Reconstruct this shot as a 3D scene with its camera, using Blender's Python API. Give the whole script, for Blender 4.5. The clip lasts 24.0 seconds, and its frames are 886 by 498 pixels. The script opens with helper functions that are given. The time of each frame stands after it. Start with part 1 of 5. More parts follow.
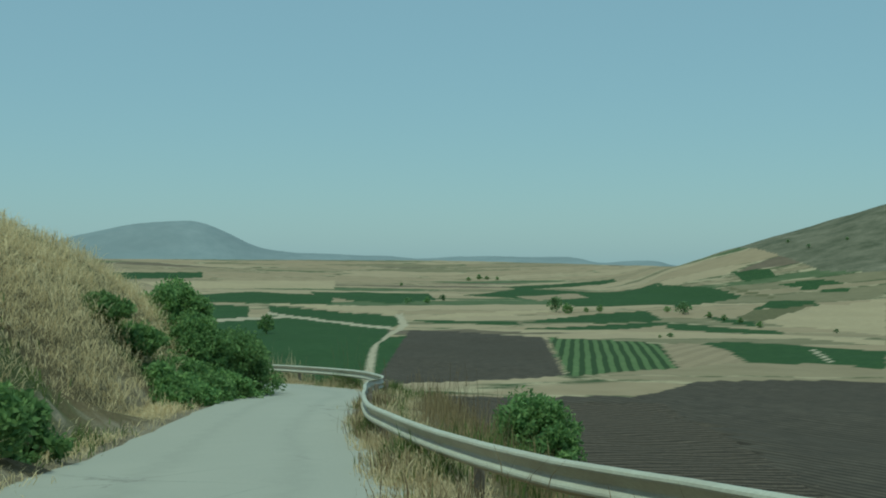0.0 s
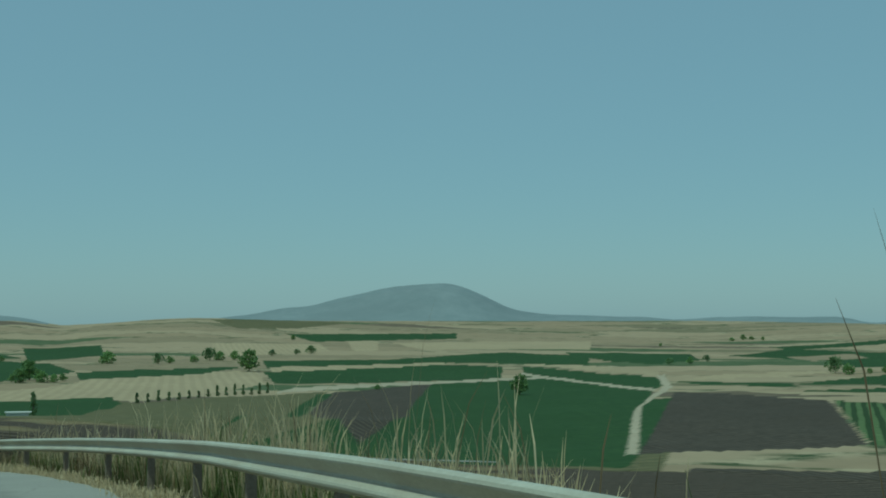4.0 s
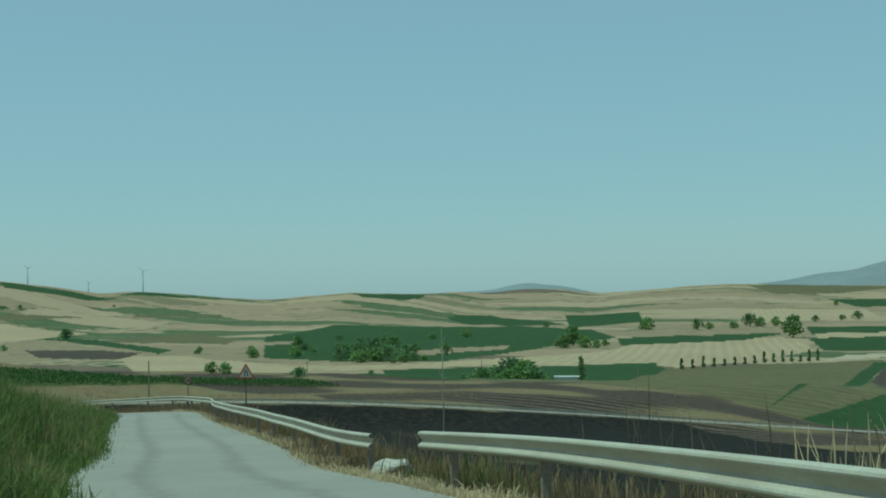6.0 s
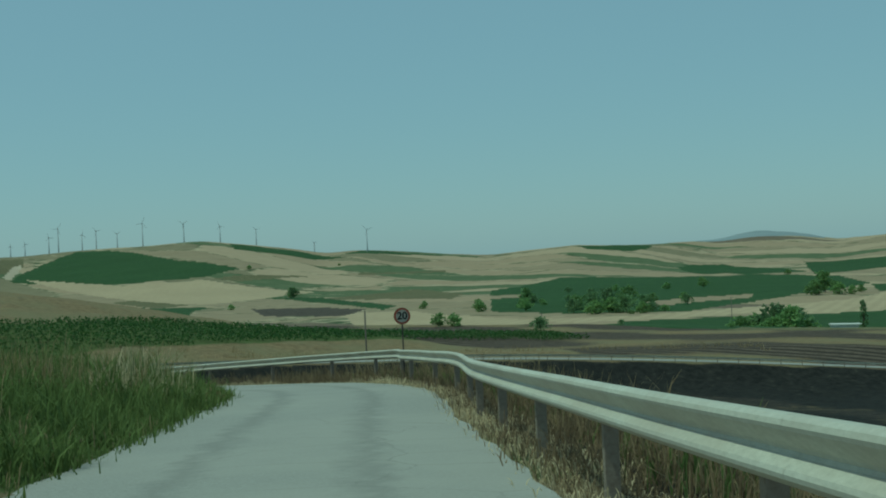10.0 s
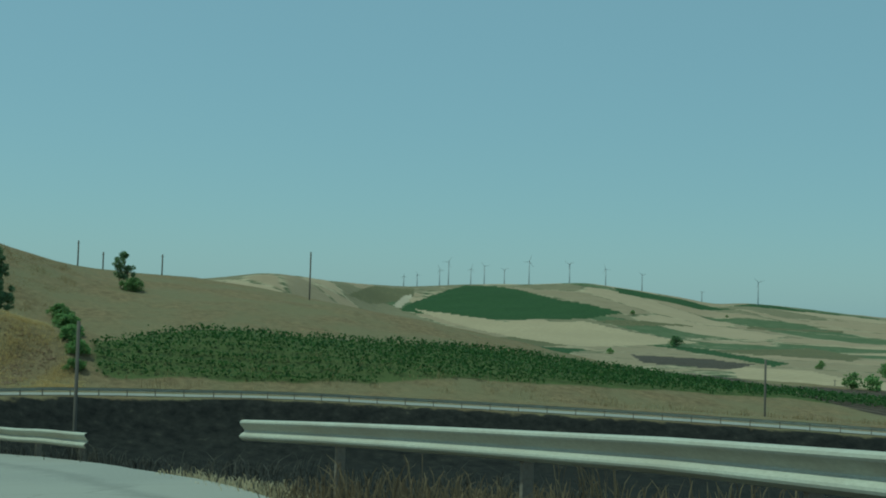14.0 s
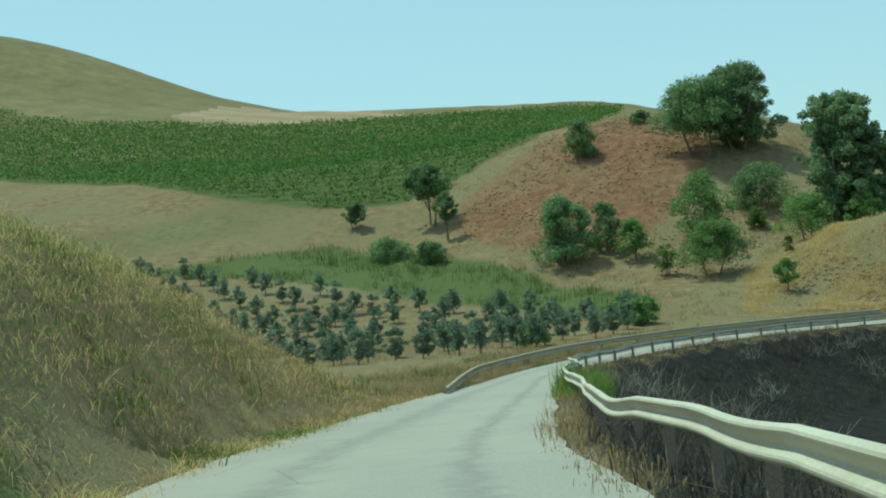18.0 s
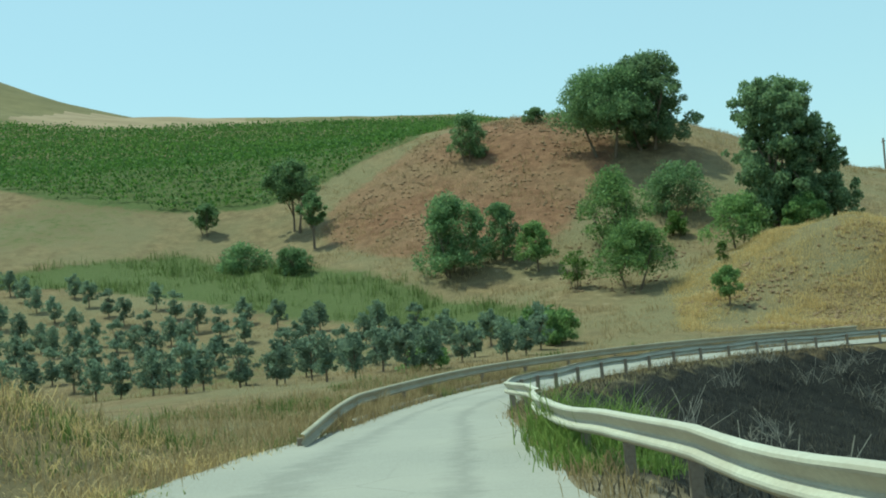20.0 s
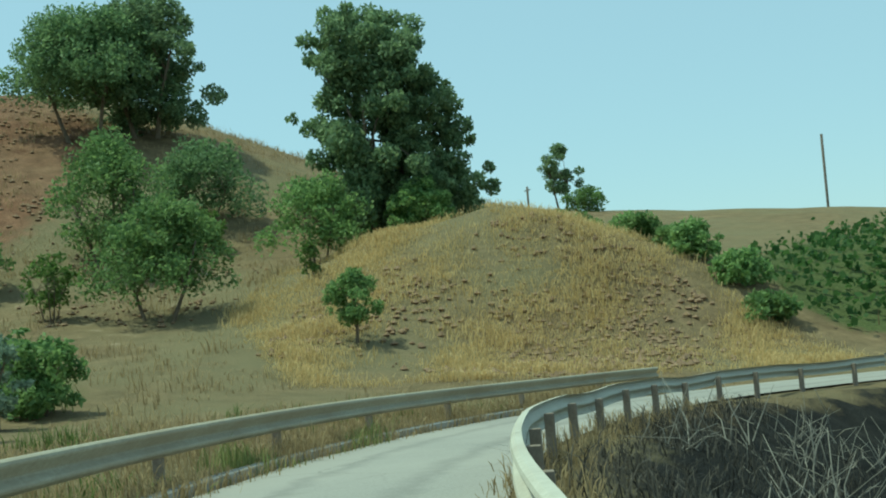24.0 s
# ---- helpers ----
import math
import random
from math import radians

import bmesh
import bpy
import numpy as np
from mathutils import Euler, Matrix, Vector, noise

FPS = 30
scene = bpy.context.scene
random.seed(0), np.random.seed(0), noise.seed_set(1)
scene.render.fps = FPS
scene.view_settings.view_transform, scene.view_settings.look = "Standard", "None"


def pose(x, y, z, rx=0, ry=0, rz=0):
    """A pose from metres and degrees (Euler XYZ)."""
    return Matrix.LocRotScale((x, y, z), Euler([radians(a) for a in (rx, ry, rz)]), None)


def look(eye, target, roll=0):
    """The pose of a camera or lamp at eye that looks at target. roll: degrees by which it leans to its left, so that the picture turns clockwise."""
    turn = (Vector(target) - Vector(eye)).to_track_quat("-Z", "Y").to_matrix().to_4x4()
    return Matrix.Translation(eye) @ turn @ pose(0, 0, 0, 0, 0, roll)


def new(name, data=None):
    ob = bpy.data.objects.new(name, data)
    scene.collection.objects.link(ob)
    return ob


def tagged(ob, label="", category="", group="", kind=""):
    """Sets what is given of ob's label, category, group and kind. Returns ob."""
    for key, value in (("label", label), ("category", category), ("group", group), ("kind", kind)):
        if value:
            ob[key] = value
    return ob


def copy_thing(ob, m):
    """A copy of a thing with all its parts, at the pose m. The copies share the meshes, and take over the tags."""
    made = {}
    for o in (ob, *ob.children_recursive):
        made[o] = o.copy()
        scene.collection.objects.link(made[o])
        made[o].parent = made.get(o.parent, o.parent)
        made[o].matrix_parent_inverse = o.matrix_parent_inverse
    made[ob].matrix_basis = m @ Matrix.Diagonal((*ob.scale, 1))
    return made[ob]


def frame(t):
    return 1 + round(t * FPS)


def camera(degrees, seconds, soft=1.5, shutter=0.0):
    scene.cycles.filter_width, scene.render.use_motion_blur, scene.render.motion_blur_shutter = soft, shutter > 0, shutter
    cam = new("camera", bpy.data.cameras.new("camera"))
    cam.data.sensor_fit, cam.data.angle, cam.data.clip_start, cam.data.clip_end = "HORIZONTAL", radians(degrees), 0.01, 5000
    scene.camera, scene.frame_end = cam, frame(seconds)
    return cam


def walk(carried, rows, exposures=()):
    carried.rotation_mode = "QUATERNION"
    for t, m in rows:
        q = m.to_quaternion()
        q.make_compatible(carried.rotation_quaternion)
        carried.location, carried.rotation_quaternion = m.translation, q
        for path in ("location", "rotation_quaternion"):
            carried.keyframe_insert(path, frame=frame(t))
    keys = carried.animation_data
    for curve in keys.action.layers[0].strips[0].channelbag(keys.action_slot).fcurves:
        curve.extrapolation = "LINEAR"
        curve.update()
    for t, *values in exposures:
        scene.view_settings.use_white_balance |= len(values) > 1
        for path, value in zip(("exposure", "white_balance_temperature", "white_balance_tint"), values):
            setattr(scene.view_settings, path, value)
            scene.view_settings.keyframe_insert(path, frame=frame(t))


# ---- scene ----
# ---- camera and its way ----
cam = camera(38.15, 24.0, soft=1.95)
ROWS = [
    (0, -3.43, -2.98, 0.46, 90.43, -0.09, 2.10),
    (0.5, -4.11, 1.41, -0.03, 89.77, 1.21, 5.10),
    (1, -4.74, 6.21, -0.55, 89.47, 2.59, 5.97),
    (1.5, -5.50, 11.83, -1.07, 89.07, 3.37, 5.90),
    (2.5, -7.30, 24.60, -2.05, 91.10, 2.00, 6.90),
    (3.5, -8.30, 38.80, -2.90, 92.85, 0.65, 8.42),
    (4, -10.56, 44.64, -3.24, 93.25, 0.28, 13.44),
    (4.5, -13.58, 50.36, -3.59, 92.34, 0.50, 19.54),
    (5, -17.36, 55.79, -4.01, 91.81, 0.13, 25.75),
    (5.5, -21.55, 61.10, -4.53, 91.79, 0.65, 31.90),
    (6, -26.05, 66.26, -5.06, 92.05, 0.96, 36.91),
    (6.5, -30.83, 71.13, -5.63, 92.04, 1.15, 40.43),
    (7, -35.66, 75.62, -6.18, 88.67, 0.28, 42.38),
    (7.5, -40.52, 79.58, -6.72, 93.10, -1.01, 42.57),
    (8, -44.77, 83.76, -7.24, 90.70, -0.50, 42.63),
    (8.5, -48.94, 87.65, -7.69, 91.85, 1.02, 43.25),
    (9, -52.93, 91.44, -8.04, 92.17, 2.11, 44.20),
    (9.5, -57.09, 94.86, -8.36, 90.42, 2.76, 45.40),
    (11.5, -73.47, 108.31, -9.77, 91.41, 0.94, 51.43),
    (12, -77.51, 111.64, -10.10, 91.28, 0.21, 53.41),
    (12.5, -81.47, 115.05, -10.40, 91.81, -0.36, 55.64),
    (13, -85.60, 118.26, -10.70, 92.41, -0.80, 57.98),
    (13.5, -90.04, 121.10, -11.08, 92.73, -1.26, 60.26),
    (14, -94.64, 123.50, -11.47, 92.60, -1.65, 63.86),
    (14.5, -99.48, 125.34, -11.86, 91.88, -1.72, 69.36),
    (15, -104.43, 126.51, -12.29, 90.93, -1.37, 77.62),
    (15.5, -109.04, 127.13, -12.64, 91.31, -0.70, 86.46),
    (16, -113.73, 127.08, -12.95, 91.88, -0.49, 95.20),
    (16.5, -118.37, 126.87, -13.32, 87.44, 1.10, 100.96),
    (17, -122.95, 126.16, -13.69, 91.07, 1.59, 102.60),
    (17.5, -127.55, 125.29, -14.07, 90.62, 4.23, 102.00),
    (18, -132.26, 124.37, -14.49, 90.79, 5.27, 100.87),
    (18.5, -137.14, 123.47, -14.91, 91.43, 5.23, 99.42),
    (20.5, -157.73, 119.91, -16.54, 91.65, 4.41, 93.77),
    (21, -163.16, 119.52, -16.91, 91.89, 4.10, 92.72),
    (21.5, -168.95, 119.06, -17.25, 92.18, 3.83, 91.22),
    (22, -174.71, 118.65, -17.56, 92.71, 3.83, 88.59),
    (22.5, -180.12, 118.32, -17.86, 94.56, 4.07, 84.91),
    (23, -184.90, 118.25, -18.14, 94.70, 4.16, 80.35),
    (23.5, -189.26, 118.48, -18.35, 93.21, 4.46, 75.14),
    (24, -193.40, 119.00, -18.55, 93.40, 4.49, 69.77),
]
# the green-blue cast of the tinted windscreen, and the camera's own exposure
walk(cam, [(t, pose(x, y, z, rx, ry, rz)) for t, x, y, z, rx, ry, rz in ROWS],
     [(0.0, -0.55, 5650, -29), (1.5, -0.33, 5750, -28), (4.0, -0.82, 5400, -33), (5.0, -0.63, 5500, -33), (7.0, -0.42, 5700, -30), (8.0, -0.64, 5650, -32), (9.5, -0.78, 5500, -35), (12.0, -0.58, 5600, -33), (14.0, -0.68, 5450, -36), (15.0, -0.32, 5600, -33), (16.0, -0.05, 5750, -32), (17.0, 0.08, 6050, -28), (22.0, 0.34, 6050, -27), (23.0, 0.02, 5850, -29), (24.0, 0.16, 6050, -28)])

# ---- sky and sun ----
SUN_ELEVATION, SUN_AZIMUTH = 66.0, 206.0        # degrees; azimuth clockwise from +y
world = bpy.data.worlds.new("world")
scene.world = world
world.use_nodes = True
wn, wl = world.node_tree.nodes, world.node_tree.links
sky = wn.new("ShaderNodeTexSky")
sky.sky_type, sky.sun_disc = "NISHITA", False
sky.sun_elevation, sky.sun_rotation = radians(SUN_ELEVATION), radians(SUN_AZIMUTH)
sky.dust_density, sky.air_density, sky.ozone_density = 0.6, 1.0, 1.5
wn["Background"].inputs["Strength"].default_value = 0.108
haze = wn.new("ShaderNodeMix")          # summer haze evens out the sky
haze.data_type = "RGBA"
haze.inputs[0].default_value = 0.58
haze.inputs[7].default_value = (5.0, 6.1, 7.7, 1)
wl.new(sky.outputs[0], haze.inputs[6])
wl.new(haze.outputs[2], wn["Background"].inputs[0])
sun = new("sun", bpy.data.lights.new("sun", "SUN"))
sun.data.energy, sun.data.angle, sun.data.color = 3.0, radians(0.5), (1.0, 0.95, 0.86)
sa, se = radians(SUN_AZIMUTH), radians(SUN_ELEVATION)
sun.matrix_world = look((0, 0, 80), (-math.sin(sa) * math.cos(se) * 10, -math.cos(sa) * math.cos(se) * 10, 80 - math.sin(se) * 10))


# ---- materials ----
def material(name, rough=0.9, spec=0.2, metal=0.0):
    m = bpy.data.materials.new(name)
    m.use_nodes = True
    b = m.node_tree.nodes["Principled BSDF"]
    b.inputs["Roughness"].default_value = rough
    b.inputs["Specular IOR Level"].default_value = spec
    b.inputs["Metallic"].default_value = metal
    return m, m.node_tree.nodes, m.node_tree.links, b


def coords(n, l, scale=(1, 1, 1), turn=0.0, source="Object"):
    tc, mp = n.new("ShaderNodeTexCoord"), n.new("ShaderNodeMapping")
    mp.inputs["Scale"].default_value = scale
    mp.inputs["Rotation"].default_value = (0, 0, radians(turn))
    l.new(tc.outputs[source], mp.inputs["Vector"])
    return mp.outputs[0]


def noise_tex(n, l, vec, scale, detail=4.0, rough=0.6):
    t = n.new("ShaderNodeTexNoise")
    t.inputs["Scale"].default_value, t.inputs["Detail"].default_value, t.inputs["Roughness"].default_value = scale, detail, rough
    l.new(vec, t.inputs["Vector"])
    return t.outputs["Fac"]


def ramp(n, l, fac, *stops):
    r = n.new("ShaderNodeValToRGB")
    e = r.color_ramp.elements
    while len(e) < len(stops):
        e.new(0.5)
    for el, (p, c) in zip(e, stops):
        el.position, el.color = p, (*c, 1)
    l.new(fac, r.inputs[0])
    return r.outputs[0]


def mix(n, l, fac, a, b, mode="MIX"):
    m = n.new("ShaderNodeMix")
    m.data_type, m.blend_type = "RGBA", mode
    for sock, v in ((m.inputs[0], fac), (m.inputs[6], a), (m.inputs[7], b)):
        if isinstance(v, (int, float)):
            sock.default_value = v
        elif isinstance(v, tuple):
            sock.default_value = (*v, 1)
        else:
            l.new(v, sock)
    return m.outputs[2]


def bump(n, l, b, height, strength=0.5, distance=0.05):
    k = n.new("ShaderNodeBump")
    k.inputs["Strength"].default_value, k.inputs["Distance"].default_value = strength, distance
    l.new(height, k.inputs["Height"])
    l.new(k.outputs[0], b.inputs["Normal"])


def mottled(name, dark, light, big=0.2, small=6.0, rough=0.92, bumpy=0.5, depth=0.05, spec=0.15, stretch=(1, 1, 1), turn=0.0, accent=None, metal=0.0):
    """A surface with broad and fine variation between two colours, and a third in patches."""
    m, n, l, b = material(name, rough, spec, metal)
    v = coords(n, l, stretch, turn)
    broad, fine = noise_tex(n, l, v, big, 5), noise_tex(n, l, v, small, 6, 0.7)
    a = ramp(n, l, fine, (0.3, dark), (0.7, light))
    mean = tuple((p + q) / 2 for p, q in zip(dark, light))
    c = mix(n, l, ramp(n, l, broad, (0.35, (0, 0, 0)), (0.65, (0.6, 0.6, 0.6))), a, accent or tuple(v * 0.8 for v in mean))
    l.new(c, b.inputs["Base Color"])
    if bumpy:
        bump(n, l, b, fine, bumpy, depth)
    return m


def leafy(n, l, b, colour, through_share=0.48):
    """Thin leaves: part of the light goes through."""
    l.new(colour, b.inputs["Base Color"])
    t, m = n.new("ShaderNodeBsdfTranslucent"), n.new("ShaderNodeMixShader")
    l.new(colour, t.inputs["Color"])
    m.inputs[0].default_value = through_share
    l.new(b.outputs[0], m.inputs[1])
    l.new(t.outputs[0], m.inputs[2])
    l.new(m.outputs[0], n["Material Output"].inputs["Surface"])


def leaf_material(name, dark, light, rough=0.6):
    m, n, l, b = material(name, rough, 0.2)
    g = n.new("ShaderNodeNewGeometry")
    o = n.new("ShaderNodeObjectInfo")
    c = ramp(n, l, g.outputs["Random Per Island"], (0.0, dark), (1.0, light))
    hs = n.new("ShaderNodeHueSaturation")
    mr = n.new("ShaderNodeMapRange")
    mr.inputs["To Min"].default_value, mr.inputs["To Max"].default_value = 0.85, 1.2
    l.new(o.outputs["Random"], mr.inputs["Value"])
    l.new(mr.outputs[0], hs.inputs["Value"])
    l.new(c, hs.inputs["Color"])
    leafy(n, l, b, hs.outputs[0])
    return m


def road_material():
    """Worn asphalt: pale crumbling edges, darker wheel tracks, mended patches and fine cracks."""
    m, n, l, b = material("old_asphalt", 0.88, 0.2)
    v = coords(n, l)
    broad, mid, fine = noise_tex(n, l, v, 0.22, 5), noise_tex(n, l, v, 1.6, 6, 0.7), noise_tex(n, l, v, 28.0, 4, 0.7)
    c = ramp(n, l, fine, (0.3, (0.25, 0.235, 0.205)), (0.7, (0.37, 0.35, 0.31)))
    c = mix(n, l, ramp(n, l, broad, (0.42, (0, 0, 0)), (0.6, (0.7, 0.7, 0.7))), c, (0.36, 0.335, 0.29))
    at = n.new("ShaderNodeAttribute")
    at.attribute_name = "across"
    wob = n.new("ShaderNodeMath")
    wob.operation = "MULTIPLY_ADD"
    l.new(mid, wob.inputs[0])
    wob.inputs[1].default_value = 0.5
    l.new(at.outputs["Fac"], wob.inputs[2])
    track = ramp(n, l, wob.outputs[0], (0.50, (0, 0, 0)), (0.66, (0.5, 0.5, 0.5)), (0.78, (0, 0, 0)))
    c = mix(n, l, track, c, (0.19, 0.18, 0.16))
    dust = n.new("ShaderNodeAttribute")
    dust.attribute_name = "dust"
    c = mix(n, l, dust.outputs["Fac"], c, (0.46, 0.43, 0.36))
    rim = ramp(n, l, wob.outputs[0], (1.02, (0, 0, 0)), (1.14, (0.85, 0.85, 0.85)))
    c = mix(n, l, rim, c, ramp(n, l, mid, (0.35, (0.30, 0.25, 0.18)), (0.65, (0.46, 0.41, 0.33))))
    cell = n.new("ShaderNodeTexVoronoi")
    cell.feature = "DISTANCE_TO_EDGE"
    cell.inputs["Scale"].default_value = 0.55
    l.new(mix(n, l, 0.25, v, mid), cell.inputs["Vector"])
    crack = ramp(n, l, cell.outputs["Distance"], (0.0, (0.4, 0.4, 0.4)), (0.010, (0, 0, 0)))
    worn = mix(n, l, ramp(n, l, broad, (0.45, (0, 0, 0)), (0.6, (1, 1, 1))), (0, 0, 0), crack)
    c = mix(n, l, worn, c, (0.09, 0.085, 0.075))
    l.new(c, b.inputs["Base Color"])
    bump(n, l, b, fine, 0.3, 0.01)
    return m


M_ROAD = road_material()
M_RAIL = mottled("galvanised_rail", (0.45, 0.43, 0.345), (0.60, 0.575, 0.475), 0.9, 14.0, 0.6, 0.08, 0.01, spec=0.35, stretch=(1, 1, 3), accent=(0.40, 0.35, 0.27))
M_RAIL_OLD = mottled("weathered_rail", (0.30, 0.275, 0.205), (0.43, 0.395, 0.30), 0.7, 12.0, 0.75, 0.1, 0.01, spec=0.2, stretch=(1, 1, 3), accent=(0.27, 0.22, 0.15))
M_POST = mottled("rusty_post", (0.20, 0.15, 0.11), (0.36, 0.31, 0.25), 3.0, 20.0, 0.7, 0.2, 0.01)
# distance haze is put into this base colour: pale blue-grey for far land
M_MOUNTAIN = mottled("haze_blue_mountain", (0.22, 0.255, 0.265), (0.28, 0.31, 0.32), 0.004, 0.02, 1.0, 0)


# ---- the road's line ----
CENTRE = [
    (4.0, -58.4, 5.2), (-0.71, -27.71, 1.90), (-4.46, -3.14, -0.79), (-6.01, 6.04, -1.80),
    (-7.4, 19.16, -2.80), (-7.6, 32.9, -3.62), (-10.5, 44.6, -4.49), (-18.1, 55.25, -5.26),
    (-26.05, 66.26, -6.31), (-35.4, 75.92, -7.43), (-45.11, 83.4, -8.49), (-53.48, 90.82, -9.29),
    (-61.85, 97.48, -9.95), (-70.04, 104.2, -10.68), (-78.16, 110.87, -11.35), (-86.14, 117.49, -11.95),
    (-95, 122.68, -12.72), (-104.58, 125.72, -13.54), (-113.71, 126.39, -14.2), (-122.81, 125.36, -14.94),
    (-132.08, 123.44, -15.74), (-141.95, 121.57, -16.58), (-152.29, 119.73, -17.4), (-163.1, 118.79, -18.16),
    (-174.67, 118.05, -18.81), (-184.92, 117.4, -19.39), (-194, 118.15, -19.8), (-199, 119.5, -19.95),
    (-203.7, 121.3, -20.1), (-208, 123.4, -20.25), (-212.3, 126.2, -20.4), (-216.7, 129.7, -20.6),
    (-220.6, 133.7, -20.8), (-223.5, 138.3, -20.95), (-226, 147, -21.15), (-226.3, 158, -21.4),
    (-223, 174, -21.7), (-204, 207, -22.6), (-183, 233, -23.7), (-157, 263, -26.5),
    (-120, 303, -31.5), (-70, 350, -37),
]


def smooth(points, n):
    """A curve through the points."""
    p, out = [Vector(q) for q in points], []
    for i in range(len(p) - 1):
        a, b, c, d = p[max(i - 1, 0)], p[i], p[i + 1], p[min(i + 2, len(p) - 1)]
        for k in range(n):
            u = k / n
            out.append(0.5 * (2 * b + (c - a) * u + (2 * a - 5 * b + 4 * c - d) * u * u + (-a + 3 * b - 3 * c + d) * u ** 3))
    return np.array([tuple(v) for v in out + [p[-1]]])


_raw = smooth(CENTRE, 16)
_len = np.r_[0, np.cumsum(np.linalg.norm(np.diff(_raw[:, :2], axis=0), axis=1))]
LENGTH = float(_len[-1])
STEP = 0.5
_s = np.arange(0, LENGTH, STEP)
LINE = np.stack([np.interp(_s, _len, _raw[:, k]) for k in range(3)], 1)
for _ in range(6):
    LINE[1:-1] = 0.25 * LINE[:-2] + 0.5 * LINE[1:-1] + 0.25 * LINE[2:]
_tan = np.gradient(LINE[:, :2], axis=0)
# before the first bend the road swings to the left round the foot of the bank
_swing = np.interp(np.arange(len(LINE)) * STEP, [70, 76, 80, 85, 90, 94, 98, 104], [0, -0.1, -0.5, -1.1, -1.5, -1.35, -0.6, 0]) / np.linalg.norm(_tan, axis=1)
LINE[:, 0] += _tan[:, 1] * _swing
LINE[:, 1] -= _tan[:, 0] * _swing
for _ in range(6):
    LINE[1:-1] = 0.25 * LINE[:-2] + 0.5 * LINE[1:-1] + 0.25 * LINE[2:]
_tan = np.gradient(LINE[:, :2], axis=0)
_tan /= np.linalg.norm(_tan, axis=1)[:, None]
SIDE = np.stack([_tan[:, 1], -_tan[:, 0]], 1)     # to the right of the way


def on_road(s, d, h=0.0):
    """A place s metres along the road, d metres to the right of its middle and h above it."""
    i = min(max(s / STEP, 0), len(LINE) - 1.001)
    k, u = int(i), i - int(i)
    p, q = LINE[k] * (1 - u) + LINE[k + 1] * u, SIDE[k] * (1 - u) + SIDE[k + 1] * u
    return Vector((p[0] + q[0] * d, p[1] + q[1] * d, p[2] + h))


def heading(s):
    k = min(max(int(s / STEP), 0), len(LINE) - 1)
    return math.degrees(math.atan2(-_tan[k, 0], _tan[k, 1]))


def road_frame(x, y):
    """For arrays of places: the way along the road, the distance to its right, and the road's height there."""
    s, d, z = np.empty(len(x)), np.empty(len(x)), np.empty(len(x))
    for a in range(0, len(x), 20000):
        px, py = x[a:a + 20000], y[a:a + 20000]
        k = np.argmin((px[:, None] - LINE[None, :, 0]) ** 2 + (py[:, None] - LINE[None, :, 1]) ** 2, 1)
        wx, wy = px - LINE[k, 0], py - LINE[k, 1]
        side = wx * SIDE[k, 0] + wy * SIDE[k, 1]
        s[a:a + 20000], d[a:a + 20000], z[a:a + 20000] = k * STEP, np.sign(side) * np.hypot(wx, wy), LINE[k, 2]
    return s, d, z


def step01(a, b, v):
    t = np.clip((v - a) / (b - a), 0, 1)
    return t * t * (3 - 2 * t)


def waves(x, y, size, seed=0):
    """Gentle unevenness."""
    r = np.random.RandomState(seed)
    out = np.zeros_like(x)
    for k in range(7):
        a, p, w = r.uniform(0, 6.28), r.uniform(0, 6.28), size * r.uniform(0.5, 2.0)
        out += np.sin((x * np.cos(a) + y * np.sin(a)) * 6.283 / w + p) * w / size
    return out / 5


MID = (-100.0, 120.0)


def polar(az, r):
    return MID[0] - r * math.sin(radians(az)), MID[1] + r * math.cos(radians(az))


# the skyline of the farmed hills: bearing to the left of +y, distance, height of the crest
CRESTS = [(-30, 1640, 95), (-24, 1650, 84), (-21.5, 1660, 71), (-17.3, 1660, 36), (-14.4, 1655, 11), (-12.1, 1660, -10), (-9, 2300, -12),
          (0, 2700, -4), (11.3, 2500, -2), (18.7, 2325, 0), (22.9, 2221, 6), (25, 2254, 3), (27.1, 2253, -3), (29.1, 2452, -7),
          (30.8, 2551, 9), (32.5, 2651, 18), (34.3, 2550, 2), (37.2, 2149, -3), (40.6, 2039, 1), (44.5, 2189, -9)]
CRESTS += [(46.2, 2188, -4), (48.6, 2188, 5), (50.3, 2138, 9), (51.8, 2138, 6), (53.4, 2087, 16), (55.9, 2037, 27), (57.4, 2037, 33),
           (59.4, 2037, 29), (62.5, 2036, 26), (65, 2036, 20), (66.3, 1986, 19), (68.5, 1686, 18), (70.7, 1486, 21), (71.7, 1486, 22),
           (73.5, 1486, 15), (76.2, 1400, 8), (85, 1400, -10)]
# the blue mountain and low ranges behind them
RANGES = [(-25, -40), (-9.8, -24), (-8.8, -3), (-6.3, -14), (-5.3, 7), (-3, 6), (-0.8, 9), (1.8, 2), (4.4, 11), (7.0, 17), (8.4, 24), (9.4, 40),
          (10.6, 82), (11.7, 117), (12.3, 126), (13.2, 122), (14.9, 113), (15.6, 100), (16.8, 82), (18.3, 56), (20.3, 36), (22.3, 16), (26, -20), (40, -40)]


def crest_line(az, table, k):
    """A value of the table by bearing, without corners."""
    t = np.array(table, float)
    return sum(np.interp(az + o, t[:, 0], t[:, k]) for o in (-0.35, 0, 0.35)) / 3


